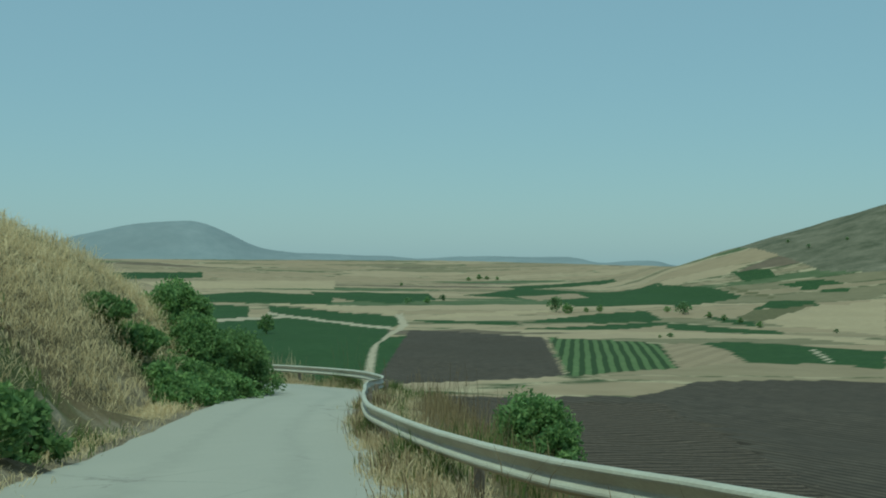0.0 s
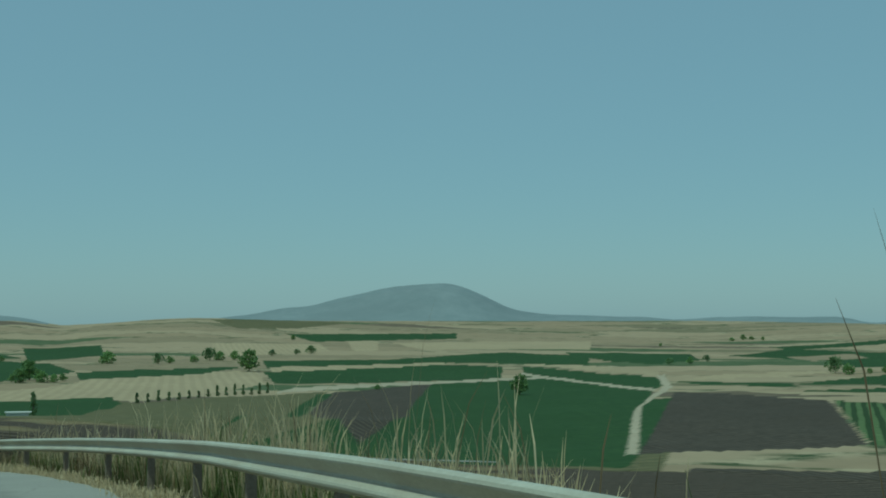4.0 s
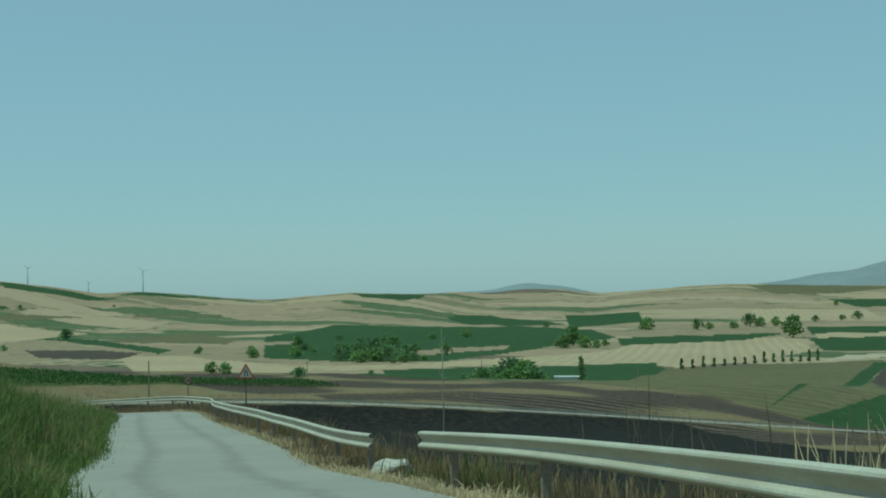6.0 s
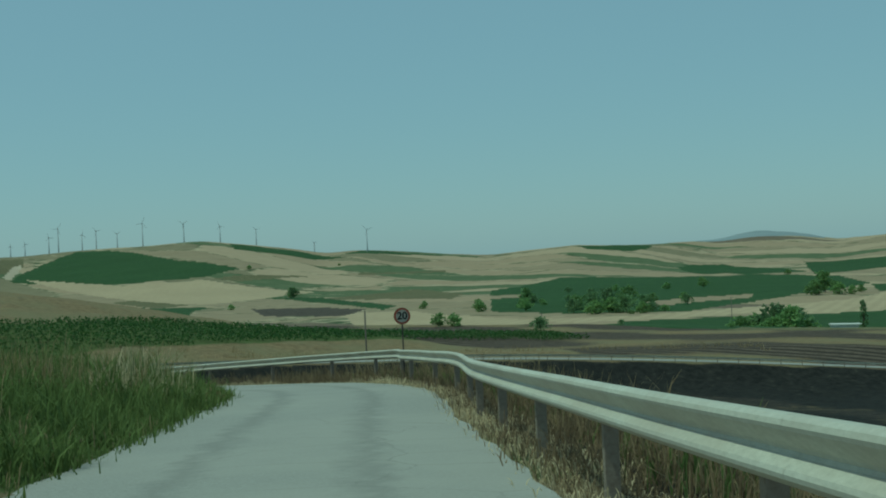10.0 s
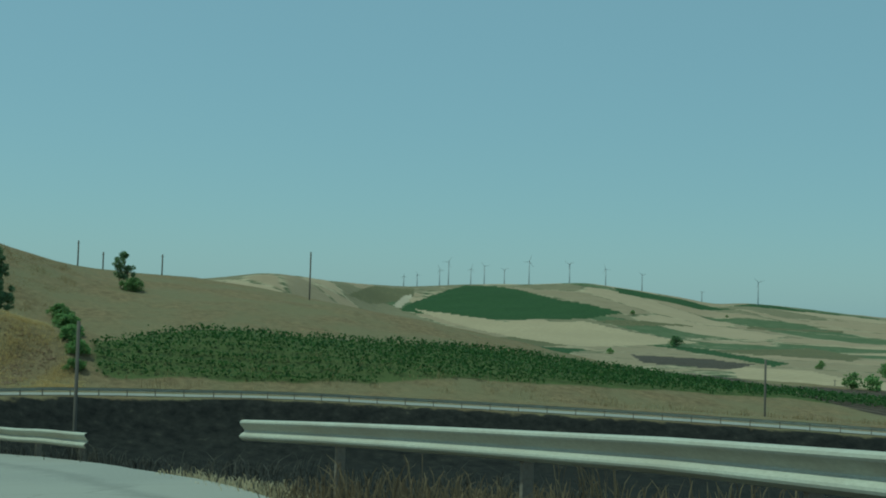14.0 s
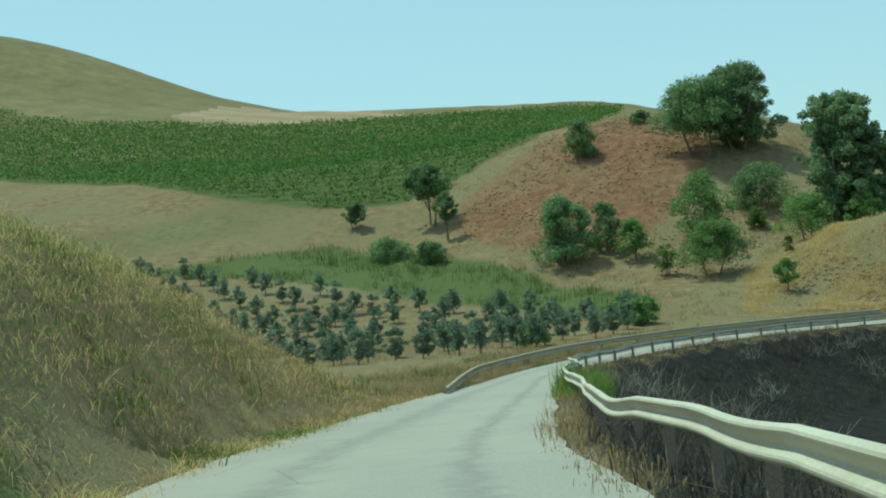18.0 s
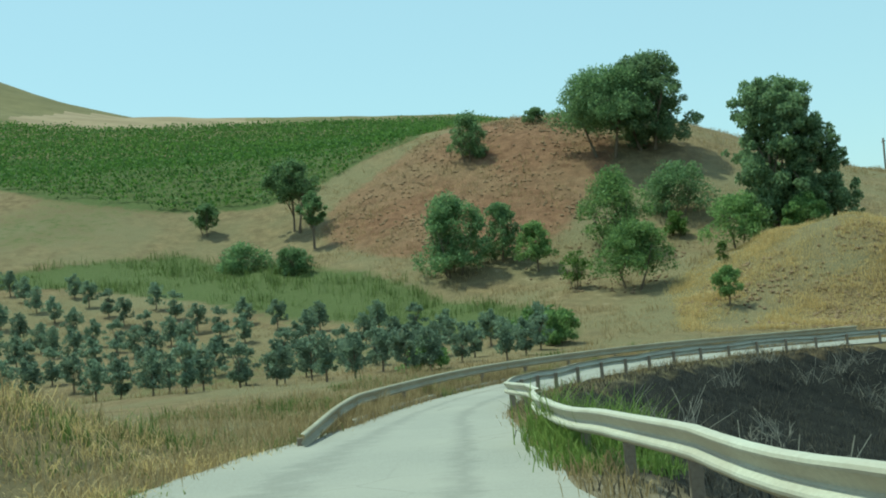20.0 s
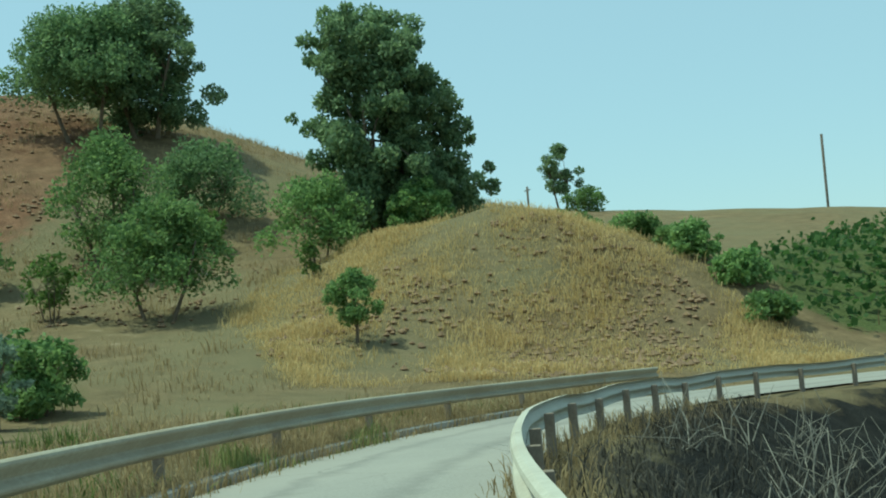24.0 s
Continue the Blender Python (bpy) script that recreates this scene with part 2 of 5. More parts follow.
def far_ground(x, y):
    r = np.hypot(x - MID[0], y - MID[1])
    az = np.degrees(np.arctan2(-(x - MID[0]), y - MID[1]))
    z = np.interp(r, [0, 60, 130, 220, 320, 450, 700, 1000, 1500, 2200, 3000, 4000, 4750],
                  [-15, -22, -29, -36, -39, -40, -42, -42, -39, -34, -32, -34, -70])
    z = z + waves(x, y, 700, 3) * np.interp(r, [300, 900, 2000, 3000], [0.5, 3, 3, 2])
    far, top = crest_line(az, CRESTS, 1), crest_line(az, CRESTS, 2)
    u = (r - far) / np.where(r < far, far * 0.16, 260)
    w = np.exp(-0.5 * u * u)
    z = z * (1 - w) + (top + waves(x, y, 90, 4) * 0.5) * w
    w = np.exp(-0.5 * ((r - 4165) / 170) ** 2)
    return z * (1 - w) + (crest_line(az, RANGES, 1) + waves(x, y, 160, 9) * 2.0) * w


def bell(x, y, cx, cy, h, wx, wy, turn=0.0):
    c, s = math.cos(radians(turn)), math.sin(radians(turn))
    u, v = (x - cx) * c + (y - cy) * s, -(x - cx) * s + (y - cy) * c
    return h * np.exp(-0.5 * (u / wx) ** 2 - 0.5 * (v / wy) ** 2)


def west_ground(x, y):
    """The slopes beyond the far arm of the road: grove, red hill, mound, vineyards."""
    u = -(x + 225) * 0.93 - (y - 115) * 0.35
    south = np.interp(u, [-60, 0, 25, 55, 91, 190, 260, 400, 700], [-18.5, -20.5, -18.5, -11, 0, 20, 23, 18, -10])
    south = south + bell(x, y, -489, -90, 47, 66, 62) + bell(x, y, -300, 118, 7.0, 20, 22) + bell(x, y, -300, 154, 5.0, 24, 22)
    v = np.maximum(-(x + 222), -20)
    north = -20.6 - 0.035 * (y - 150) + 19 * (1 - np.exp(-np.maximum(v, 0) / 75)) * (1 - 0.85 * step01(185, 275, y))
    w = step01(128, 175, y)
    z = south * (1 - w) + north * w
    z = z + bell(x, y, -262, 134, 2.0, 22, 16) + bell(x, y, -286, 128, 1.4, 13, 12) + bell(x, y, -284, 91, -2.6, 14, 11)
    mound = bell(x, y, -246.8, 141.6, 1.0, 6.0, 5.4, 12)
    z = z + mound * (3.1 + 0.5 * waves(x, y, 4.5, 21))
    r = np.hypot(x - MID[0], y - MID[1])
    f = step01(240, 430, r) * step01(100, 200, y) + step01(650, 1000, r) * (1 - step01(100, 200, y))
    f = np.maximum(f, step01(-165, -110, x) * step01(195, 240, y))
    return z * (1 - f) + far_ground(x, y) * f


def bank_height(s):
    return np.interp(s, [0, 66, 78, 88, 99, 107, 116, 140, 165, 185, 200, 212, 224, 241, 255, 265, 278, 285, 292, 298, 305],
                     [7.6, 7.6, 7.1, 6.3, 5.7, 4.9, 3.9, 4.0, 2.8, 1.6, 0.8, 0.6, 1.2, 3.2, 4.9, 6.2, 6.5, 6.1, 5.2, 2.9, 0.3])


def widening(s):
    """How much farther the road reaches to the left above the olive grove."""
    return np.interp(s, [258, 268, 280, 292, 300, 310], [0, 0.7, 1.3, 1.5, 1.2, 0])


def ground_height(x, y):
    s, d, z0 = road_frame(x, y)
    a = np.abs(d)
    a = np.where(d < 0, np.maximum(a - widening(s), 0), a)
    # valley side
    right = far_ground(x, y)
    right = right + (z0 - 0.15 - right) * np.exp(-np.maximum(a - np.interp(s, [0, 206, 226, 240, 250], [4.2, 4.2, 6.4, 6.0, 3.4]), 0) / np.interp(s, [0, 120, 200, 240, 300], [30, 26, 16, 9, 8]))
    # hill side
    bh = bank_height(s)
    u = np.maximum(a - 3.2, 0)
    spur = z0 + bh * (1 - np.exp(-np.maximum(u - 0.3, 0) / np.interp(s, [0, 112, 124], [3.0, 3.0, 2.6]))) + 0.05 * np.minimum(u, 120) * np.minimum(bh / 2, 1)
    top = 4.0 + 0.025 * x - 0.07 * y      # the spur levels out behind the bank
    inner = step01(12, 45, a)
    spur = spur * (1 - inner) + top * inner
    west = west_ground(x, y)
    outer = step01(10, 26, a)
    ws = step01(228, 270, s) * outer + step01(290, 306, s) * (1 - outer) * step01(3.2, 20, a)
    left = spur * (1 - np.clip(ws, 0, 1)) + west * np.clip(ws, 0, 1)
    z = np.where(d > 0, right, left)
    z = z + waves(x, y, 9, 5) * 0.12 * step01(3.2, 8, a) + waves(x, y, 40, 6) * 0.35 * step01(6, 25, a)
    flat = 1 - step01(2.4, 3.6, a)
    return z * (1 - flat) + (z0 - 0.05) * flat, s, d


def mesh_of(name, verts, faces, mats=(), index=None, smooth_shade=True):
    me = bpy.data.meshes.new(name)
    me.from_pydata([tuple(v) for v in verts], [], [tuple(f) for f in faces])
    for m in mats:
        me.materials.append(m)
    if index is not None:
        me.polygons.foreach_set("material_index", np.asarray(index, np.int32))
    me.polygons.foreach_set("use_smooth", np.full(len(faces), smooth_shade))
    me.update()
    return me


def grid_faces(nx, ny, first=0):
    i, j = np.meshgrid(np.arange(nx - 1), np.arange(ny - 1), indexing="ij")
    a = (i * ny + j + first).ravel()
    return np.stack([a, a + ny, a + ny + 1, a + 1], 1)


# ---- the ground ----
def blade_mesh(name, verts, faces, mats, index=None, smooth_shade=False):
    """A mesh from arrays; all faces have the same number of corners."""
    me = bpy.data.meshes.new(name)
    n, k = faces.shape
    me.vertices.add(len(verts))
    me.vertices.foreach_set("co", np.asarray(verts, np.float32).ravel())
    me.loops.add(n * k)
    me.loops.foreach_set("vertex_index", np.asarray(faces, np.int32).ravel())
    me.polygons.add(n)
    me.polygons.foreach_set("loop_start", np.arange(0, n * k, k, dtype=np.int32))
    for m in mats:
        me.materials.append(m)
    if index is not None:
        me.polygons.foreach_set("material_index", np.asarray(index, np.int32))
    me.polygons.foreach_set("use_smooth", np.full(n, smooth_shade))
    me.update(calc_edges=True)
    return me


def within(x, y, poly):
    """Which places lie inside a polygon."""
    out = np.zeros(len(x), bool)
    j = len(poly) - 1
    for i in range(len(poly)):
        (xi, yi), (xj, yj) = poly[i], poly[j]
        if yi != yj:
            out ^= ((yi > y) != (yj > y)) & (x < (xj - xi) * (y - yi) / (yj - yi) + xi)
        j = i
    return out


def field_material(name, dark, light, row=None, turn=0.0, big=0.012, small=0.2, strength=0.5):
    """Farm land: broad and fine mottling, and sown rows where they show."""
    m, n, l, b = material(name, 0.95, 0.1)
    v = coords(n, l)
    broad, fine = noise_tex(n, l, v, big, 5), noise_tex(n, l, v, small, 6, 0.75)
    c = ramp(n, l, fine, (0.3, dark), (0.72, light))
    mean = tuple((p + q) * 0.42 for p, q in zip(dark, light))
    c = mix(n, l, ramp(n, l, broad, (0.4, (0, 0, 0)), (0.62, (0.55, 0.55, 0.55))), c, mean)
    if row:
        w = n.new("ShaderNodeTexWave")
        w.inputs["Scale"].default_value, w.inputs["Distortion"].default_value = 0.314 / row, 1.2
        w.inputs["Detail Scale"].default_value = 0.3
        l.new(coords(n, l, (1, 1, 1), turn), w.inputs["Vector"])
        c = mix(n, l, ramp(n, l, w.outputs["Fac"], (0.3, (0, 0, 0)), (0.7, (strength,) * 3)), c, tuple(v * 0.45 for v in dark) if strength > 0 else dark)
    l.new(c, b.inputs["Base Color"])
    return m


# what grows on the land further off: strips of stubble, vines, fallow and ploughed earth
def patchwork_material():
    m, n, l, b = material("patchwork_farmland", 0.95, 0.1)
    v = coords(n, l, (0.0042, 0.0150, 0.0001), 12)
    warp = n.new("ShaderNodeTexNoise")
    warp.inputs["Scale"].default_value = 1.5
    l.new(v, warp.inputs["Vector"])
    shifted = mix(n, l, 0.12, v, warp.outputs["Color"])
    cell = n.new("ShaderNodeTexVoronoi")
    cell.inputs["Scale"].default_value = 1.0
    l.new(shifted, cell.inputs["Vector"])
    sep = n.new("ShaderNodeSeparateColor")
    l.new(cell.outputs["Color"], sep.inputs[0])
    r = ramp(n, l, sep.outputs[0], (0.0, (0.31, 0.23, 0.145)), (0.30, (0.37, 0.28, 0.18)), (0.56, (0.26, 0.20, 0.125)), (0.74, (0.18, 0.155, 0.09)), (0.86, (0.06, 0.10, 0.04)), (0.95, (0.12, 0.09, 0.065)))
    r.node.color_ramp.interpolation = "CONSTANT"
    fine = noise_tex(n, l, coords(n, l), 0.05, 6, 0.7)
    c = mix(n, l, 0.16, r, ramp(n, l, fine, (0.3, (0.16, 0.13, 0.08)), (0.7, (0.55, 0.44, 0.29))))
    edge = n.new("ShaderNodeTexVoronoi")
    edge.feature = "DISTANCE_TO_EDGE"
    edge.inputs["Scale"].default_value = 1.0
    l.new(shifted, edge.inputs["Vector"])
    e = ramp(n, l, edge.outputs["Distance"], (0.0, (1, 1, 1)), (0.035, (0, 0, 0)))
    c = mix(n, l, e, c, ramp(n, l, fine, (0.45, (0.05, 0.075, 0.03)), (0.55, (0.42, 0.34, 0.22))))
    l.new(c, b.inputs["Base Color"])
    return m


LAND = [patchwork_material(),
        field_material("stubble_field", (0.27, 0.20, 0.125), (0.38, 0.29, 0.19), 9.0, 20, strength=0.2),
        field_material("green_field", (0.032, 0.066, 0.024), (0.080, 0.130, 0.045), 2.6, 60, strength=0.5),
        field_material("ploughed_field", (0.060, 0.048, 0.038), (0.150, 0.120, 0.090), 3.2, -35, strength=0.6),
        field_material("young_vineyard_field", (0.075, 0.12, 0.045), (0.17, 0.21, 0.09), 4.5, 4, strength=0.9),
        field_material("dirt_track", (0.36, 0.29, 0.20), (0.50, 0.42, 0.31)),
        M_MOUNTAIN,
        field_material("dry_hillside", (0.115, 0.105, 0.05), (0.25, 0.205, 0.105), None, big=0.02, small=0.15),
        field_material("fallow_field", (0.105, 0.10, 0.05), (0.21, 0.18, 0.095), 6.0, 40, strength=0.25),
        field_material("pale_stubble_field", (0.36, 0.275, 0.17), (0.50, 0.39, 0.25), 7.0, -25, strength=0.15),
        field_material("rocky_hillside", (0.040, 0.052, 0.026), (0.27, 0.235, 0.17), None, big=0.006, small=0.03)]
STUBBLE, GREEN, PLOUGHED, VINES, TRACK, MOUNTAIN, HILLSIDE, FALLOW, PALE, ROCKY = range(1, 11)
FIELDS = []


def field(kind, *corners):
    FIELDS.append((kind, corners))


field(HILLSIDE, (-700, -400), (-330, -60), (-290, 110), (-300, 230), (-420, 260), (-700, 160))
field(FALLOW, (-330, 330), (-180, 560), (-40, 700), (-30, 330), (-120, 300))
field(GREEN, (-130, 330), (-150, 520), (-45, 700), (-38, 340))
field(GREEN, (-271, 204), (-896, 623), (-949, 677), (-1051, 665))
field(GREEN, (-234, 285), (-369, 559), (-318, 617), (-279, 539), (-222, 331))
field(GREEN, (-213, 1484), (-75, 1474), (-56, 1255), (-91, 1172), (-136, 1233), (-194, 1382))
field(GREEN, (-34, 1409), (37, 1681), (170, 1418), (218, 1247), (223, 1148), (162, 1067), (70, 1100), (52, 1262))
field(STUBBLE, (25, 1370), (97, 1511), (99, 1339), (43, 1236))
field(GREEN, (10, 1734), (177, 1883), (175, 1793), (36, 1631))
field(GREEN, (73, 1617), (185, 1430), (184, 1383), (82, 1508))
field(GREEN, (256, 1386), (290, 1354), (285, 1294), (251, 1291))
field(GREEN, (270, 1243), (315, 1233), (324, 1194), (286, 1178))
field(GREEN, (283, 1153), (326, 1173), (326, 1157), (290, 1135))
field(FALLOW, (225, 1286), (246, 1152), (244, 1110), (228, 1196))
field(GREEN, (233, 1092), (270, 1086), (261, 1036), (202, 1008))
field(PALE, (176, 880), (257, 1032), (323, 1065), (217, 717), (206, 789), (184, 815))
field(FALLOW, (171, 914), (200, 998), (261, 1050), (173, 853))
field(PALE, (-60, 920), (54, 1017), (49, 1046), (-32, 1005))
field(GREEN, (18, 879), (67, 965), (120, 1011), (116, 885), (73, 854))
field(GREEN, (-63, 919), (15, 884), (17, 840), (-40, 870))
field(GREEN, (16, 790), (115, 876), (112, 834), (54, 752))
field(GREEN, (114, 865), (170, 756), (160, 721), (106, 788))
field(GREEN, (152, 942), (173, 853), (167, 810), (152, 859))
field(PALE, (-55, 800), (38, 736), (153, 709), (179, 641), (188, 623), (204, 676), (175, 727), (66, 769))
field(GREEN, (-204, 1152), (-76, 975), (-64, 880), (-65, 783), (-41, 378), (-63, 363))
field(PALE, (-290, 1380), (-79, 1050), (-75, 990), (-266, 1265))
field(TRACK, (-186, 1048), (-65, 812), (-63, 779), (-179, 1008))
field(PLOUGHED, (-39, 380), (-52, 782), (25, 689), (22, 436), (7, 422), (-35, 384))
field(VINES, (28, 690), (80, 631), (67, 477), (23, 433))
field(STUBBLE, (80, 631), (101, 634), (103, 579), (96, 504), (66, 473))
field(GREEN, (101, 634), (117, 652), (177, 587), (143, 476), (129, 497), (98, 503), (103, 579))
field(TRACK, (143, 592), (146, 597), (131, 502), (129, 501))
field(TRACK, (-42, 376), (-39, 380), (-57, 608), (-57, 840), (-73, 1013), (-77, 990), (-63, 847), (-58, 582))
field(FALLOW, (-900, 2060), (-860, 2300), (-700, 2230), (-720, 2000), (-780, 1900))
field(GREEN, (-1384, 1621), (-1290, 1697), (-1256, 1639), (-1314, 1591))
field(GREEN, (-1048, 1432), (-1052, 1541), (-827, 1308), (-870, 1237))
field(GREEN, (-841, 886), (-970, 1138), (-752, 1171), (-629, 1099), (-534, 973), (-498, 813), (-435, 609), (-478, 580), (-546, 588))
field(STUBBLE, (-546, 721), (-550, 864), (-518, 822), (-501, 697))
field(STUBBLE, (-724, 768), (-727, 896), (-695, 865), (-686, 729))
field(PALE, (-478, 528), (-431, 567), (-434, 767), (-474, 901), (-413, 1055), (-321, 843), (-298, 611), (-328, 636), (-391, 583), (-422, 516))
field(GREEN, (-534, 973), (-501, 1022), (-445, 1109), (-428, 985), (-469, 865))
field(GREEN, (-479, 1238), (-357, 1292), (-282, 1473), (-172, 1369), (-148, 1168), (-285, 1219), (-405, 1061))
field(GREEN, (-687, 1865), (-465, 2041), (-425, 1862), (-586, 1702))
field(PALE, (-552, 1742), (-513, 1758), (-440, 1509), (-469, 1504))
field(PALE, (-481, 1716), (-228, 1853), (-198, 1590), (-388, 1527))
field(PALE, (-702, 1624), (-564, 1659), (-492, 1489), (-564, 1324))
field(GREEN, (-397, 1029), (-279, 1193), (-220, 1143), (-185, 955), (-277, 863), (-317, 849))
field(PALE, (-423, 1109), (-293, 1233), (-282, 1183), (-391, 1032))
field(FALLOW, (-389, 507), (-317, 623), (-293, 601), (-270, 702), (-244, 741), (-185, 534), (-134, 333), (-177, 328), (-211, 329))
field(GREEN, (-389, 507), (-326, 639), (-298, 597), (-280, 552), (-332, 499))
field(PLOUGHED, (-241, 742), (-219, 883), (-158, 642), (-118, 392), (-187, 546))
field(GREEN, (-219, 883), (-155, 953), (-65, 363), (-83, 357), (-148, 556))
field(GREEN, (-139, 337), (-237, 700), (-234, 719), (-185, 534))
field(TRACK, (-274, 736), (-289, 809), (-251, 879), (-164, 988), (-159, 953), (-238, 830), (-264, 749))
field(GREEN, (-1390, 1619), (-1338, 1759), (-1295, 1704), (-1234, 1583), (-1299, 1555))
field(GREEN, (-887, 972), (-980, 1133), (-736, 1118), (-616, 1028), (-488, 769), (-472, 626), (-486, 584), (-563, 611), (-680, 753))
field(STUBBLE, (-537, 707), (-538, 825), (-508, 780), (-499, 670))
field(GREEN, (-1076, 1484), (-1068, 1540), (-867, 1386), (-744, 1238), (-775, 1176))
field(GREEN, (-931, 1544), (-834, 1570), (-688, 1310), (-683, 1148))
field(FALLOW, (-959, 787), (-1019, 960), (-832, 844), (-732, 736))
field(PALE, (-663, 567), (-616, 597), (-524, 538), (-440, 516), (-500, 479))
field(GREEN, (-407, 526), (-333, 654), (-297, 591), (-221, 354), (-240, 330))
field(GREEN, (-1532, 767), (-1626, 833), (-1811, 1002), (-1741, 1031), (-1539, 1005), (-1420, 1025), (-1367, 932), (-1400, 829))
field(FALLOW, (-1508, 691), (-1780, 842), (-1809, 917), (-1690, 862), (-1527, 727))
field(TRACK, (-1572, 778), (-1692, 849), (-1712, 870), (-1637, 831), (-1553, 780))
field(GREEN, (-1290, 787), (-1310, 823), (-1201, 790), (-1194, 756))
field(FALLOW, (-1182, 711), (-1197, 771), (-1039, 707), (-1010, 660))
field(FALLOW, (-1347, 935), (-1363, 995), (-1337, 1077), (-1304, 938))
field(GREEN, (-1141, 835), (-1004, 828), (-683, 641), (-655, 604), (-989, 786))
field(PLOUGHED, (-833, 631), (-744, 632), (-679, 611), (-622, 548), (-700, 548))
field(GREEN, (-1732, 1215), (-1654, 1309), (-1567, 1316), (-1552, 1242), (-1610, 1144))
field(GREEN, (-1618, 1346), (-1529, 1553), (-1500, 1524), (-1724, 1490))
field(GREEN, (-855, 929), (-930, 1092), (-879, 1101), (-569, 717), (-636, 713))
field(PALE, (-622, 548), (-631, 588), (-466, 530), (-257, 294), (-274, 290))
field(PALE, (-1549, 797), (-1378, 832), (-1344, 918), (-1124, 914), (-1019, 712), (-1321, 759))
field(FALLOW, (-1335, 1146), (-1298, 1264), (-1279, 1247), (-1306, 1123))
field(PLOUGHED, (-30, 80), (-24, 340), (22, 352), (36, 351), (63, 415), (110, 430), (190, 380), (230, 200), (160, 40), (40, 10))
field(STUBBLE, (-391, 18), (-433, 13), (-448, 20), (-396, 70), (-383, 51), (-382, 28))
GX, GY = np.arange(-332, 42, 1.35), np.arange(-50, 332, 1.35)
gx, gy = [v.ravel() for v in np.meshgrid(GX, GY, indexing="ij")]
gz, gs, gd = ground_height(gx, gy)
near_f = grid_faces(len(GX), len(GY))
AZ = np.radians(np.r_[np.arange(-180, -40, 4), np.arange(-40, -20, 0.25), np.arange(-20, 75, 0.1), np.arange(75, 136, 0.3), np.arange(136, 180.1, 4)])
RR = np.r_[118 * 1.0205 ** np.arange(112), 1150 * 1.0085 ** np.arange(80), 2265 * 1.0205 ** np.arange(37)]
pa, pr = [v.ravel() for v in np.meshgrid(AZ, RR, indexing="ij")]
px, py = MID[0] - pr * np.sin(pa), MID[1] + pr * np.cos(pa)
pz, ps, pd = ground_height(px, py)
pz = pz - 4.0 * ((px > -328) & (px < 38) & (py > -46) & (py < 328))
far_f = grid_faces(len(AZ), len(RR))
fx, fy = px[far_f].mean(1), py[far_f].mean(1)
kind = np.zeros(len(far_f), int)
for k, corners in FIELDS:
    kind[within(fx, fy, corners)] = k
# everything this far off takes the colour with the haze in it
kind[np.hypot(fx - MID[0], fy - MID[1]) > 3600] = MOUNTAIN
far_az = np.degrees(np.arctan2(-(fx - MID[0]), fy - MID[1]))
kind[(far_az > 29.6) & (far_az < 35.2) & (pz[far_f[:, 0]] > -6) & (np.hypot(fx - MID[0], fy - MID[1]) > 2300)] = MOUNTAIN     # a far knoll in the mountain's painted haze blue-grey
kind[within(fx, fy, [(330, 1200), (1200, 1500), (1200, 2600), (420, 2300), (300, 1800)]) & (pz[far_f[:, 0]] > -12)] = ROCKY

# cover of the near ground, as shares: burnt, green, red earth, ploughed, bare pale soil
SOUTH_VINES = [(-378, -6), (-381, 24), (-379, 45), (-393, 73), (-414, 114), (-304, 106), (-293, 96), (-289, 90), (-289, 80), (-293, 63), (-312, 29), (-322, 0), (-345, -60), (-420, -75)]
NORTH_VINES = [(-236, 152), (-243, 151.5), (-249, 160), (-252, 168), (-249, 188), (-255, 212), (-252, 240), (-234, 288), (-220, 285), (-233, 243), (-231, 195), (-232, 181), (-235.5, 160)]
GROVE = [(-264, 66), (-252, 92), (-240, 108), (-234, 119), (-225, 122), (-214, 119.5), (-207, 115), (-202, 110), (-222, 84), (-244, 64)]
RED = [(-284, 97), (-273, 100), (-266, 104), (-263, 109), (-260, 117), (-264, 122), (-278, 127), (-288, 128), (-298, 125), (-302, 117), (-301, 109), (-292, 103)]
right_of = gd > 0
burnt = (right_of & (gd > 2.9) & (gs > 150) & (gs < 560) & (np.hypot(gx + 165, gy - 170) < 118)).astype(float)
burnt *= step01(150, 205, gs + waves(gx, gy, 14, 8) * 12) * (1 - 0.45 * within(gx, gy, [(-170, 235), (-150, 240), (-120, 215), (-95, 185), (-80, 150), (-85, 148), (-104, 180), (-130, 210)]))
lush = (gd < -2.6) & (gs < 280)
green = np.where(lush, np.clip(0.5 + waves(gx, gy, 11, 11) * 0.9 + np.interp(gs, [50, 90, 110, 150, 200, 230, 262], [-0.45, -0.1, 0.3, 0.4, 0.4, 0.0, -0.2]), 0, 1), 0)
green = np.maximum(green, np.where(right_of & (gd < 10) & (gs < 200), np.clip(0.1 + waves(gx, gy, 8, 12) * 0.8, 0, 1), 0))
green = np.maximum(green, np.where(right_of & (gd > 4) & (gd < 60) & (gs > 95) & (gs < 152), np.clip(0.5 + waves(gx, gy, 15, 18) * 0.5, 0, 1), 0))
green = np.maximum(green, within(gx, gy, SOUTH_VINES) | within(gx, gy, NORTH_VINES)) * 1.0
green = np.maximum(green, within(gx, gy, [(-262, 64), (-276, 84), (-262, 104), (-240, 122), (-228, 122), (-246, 104), (-258, 84)]) * 0.75)
green = np.maximum(green, within(gx, gy, [(-330, 20), (-330, 60), (-300, 92), (-262, 100), (-240, 122), (-215, 116), (-205, 96), (-250, 30)]) * np.clip(0.25 + waves(gx, gy, 26, 19) * 0.35, 0, 0.45))
earth = within(gx, gy, RED) * 1.0
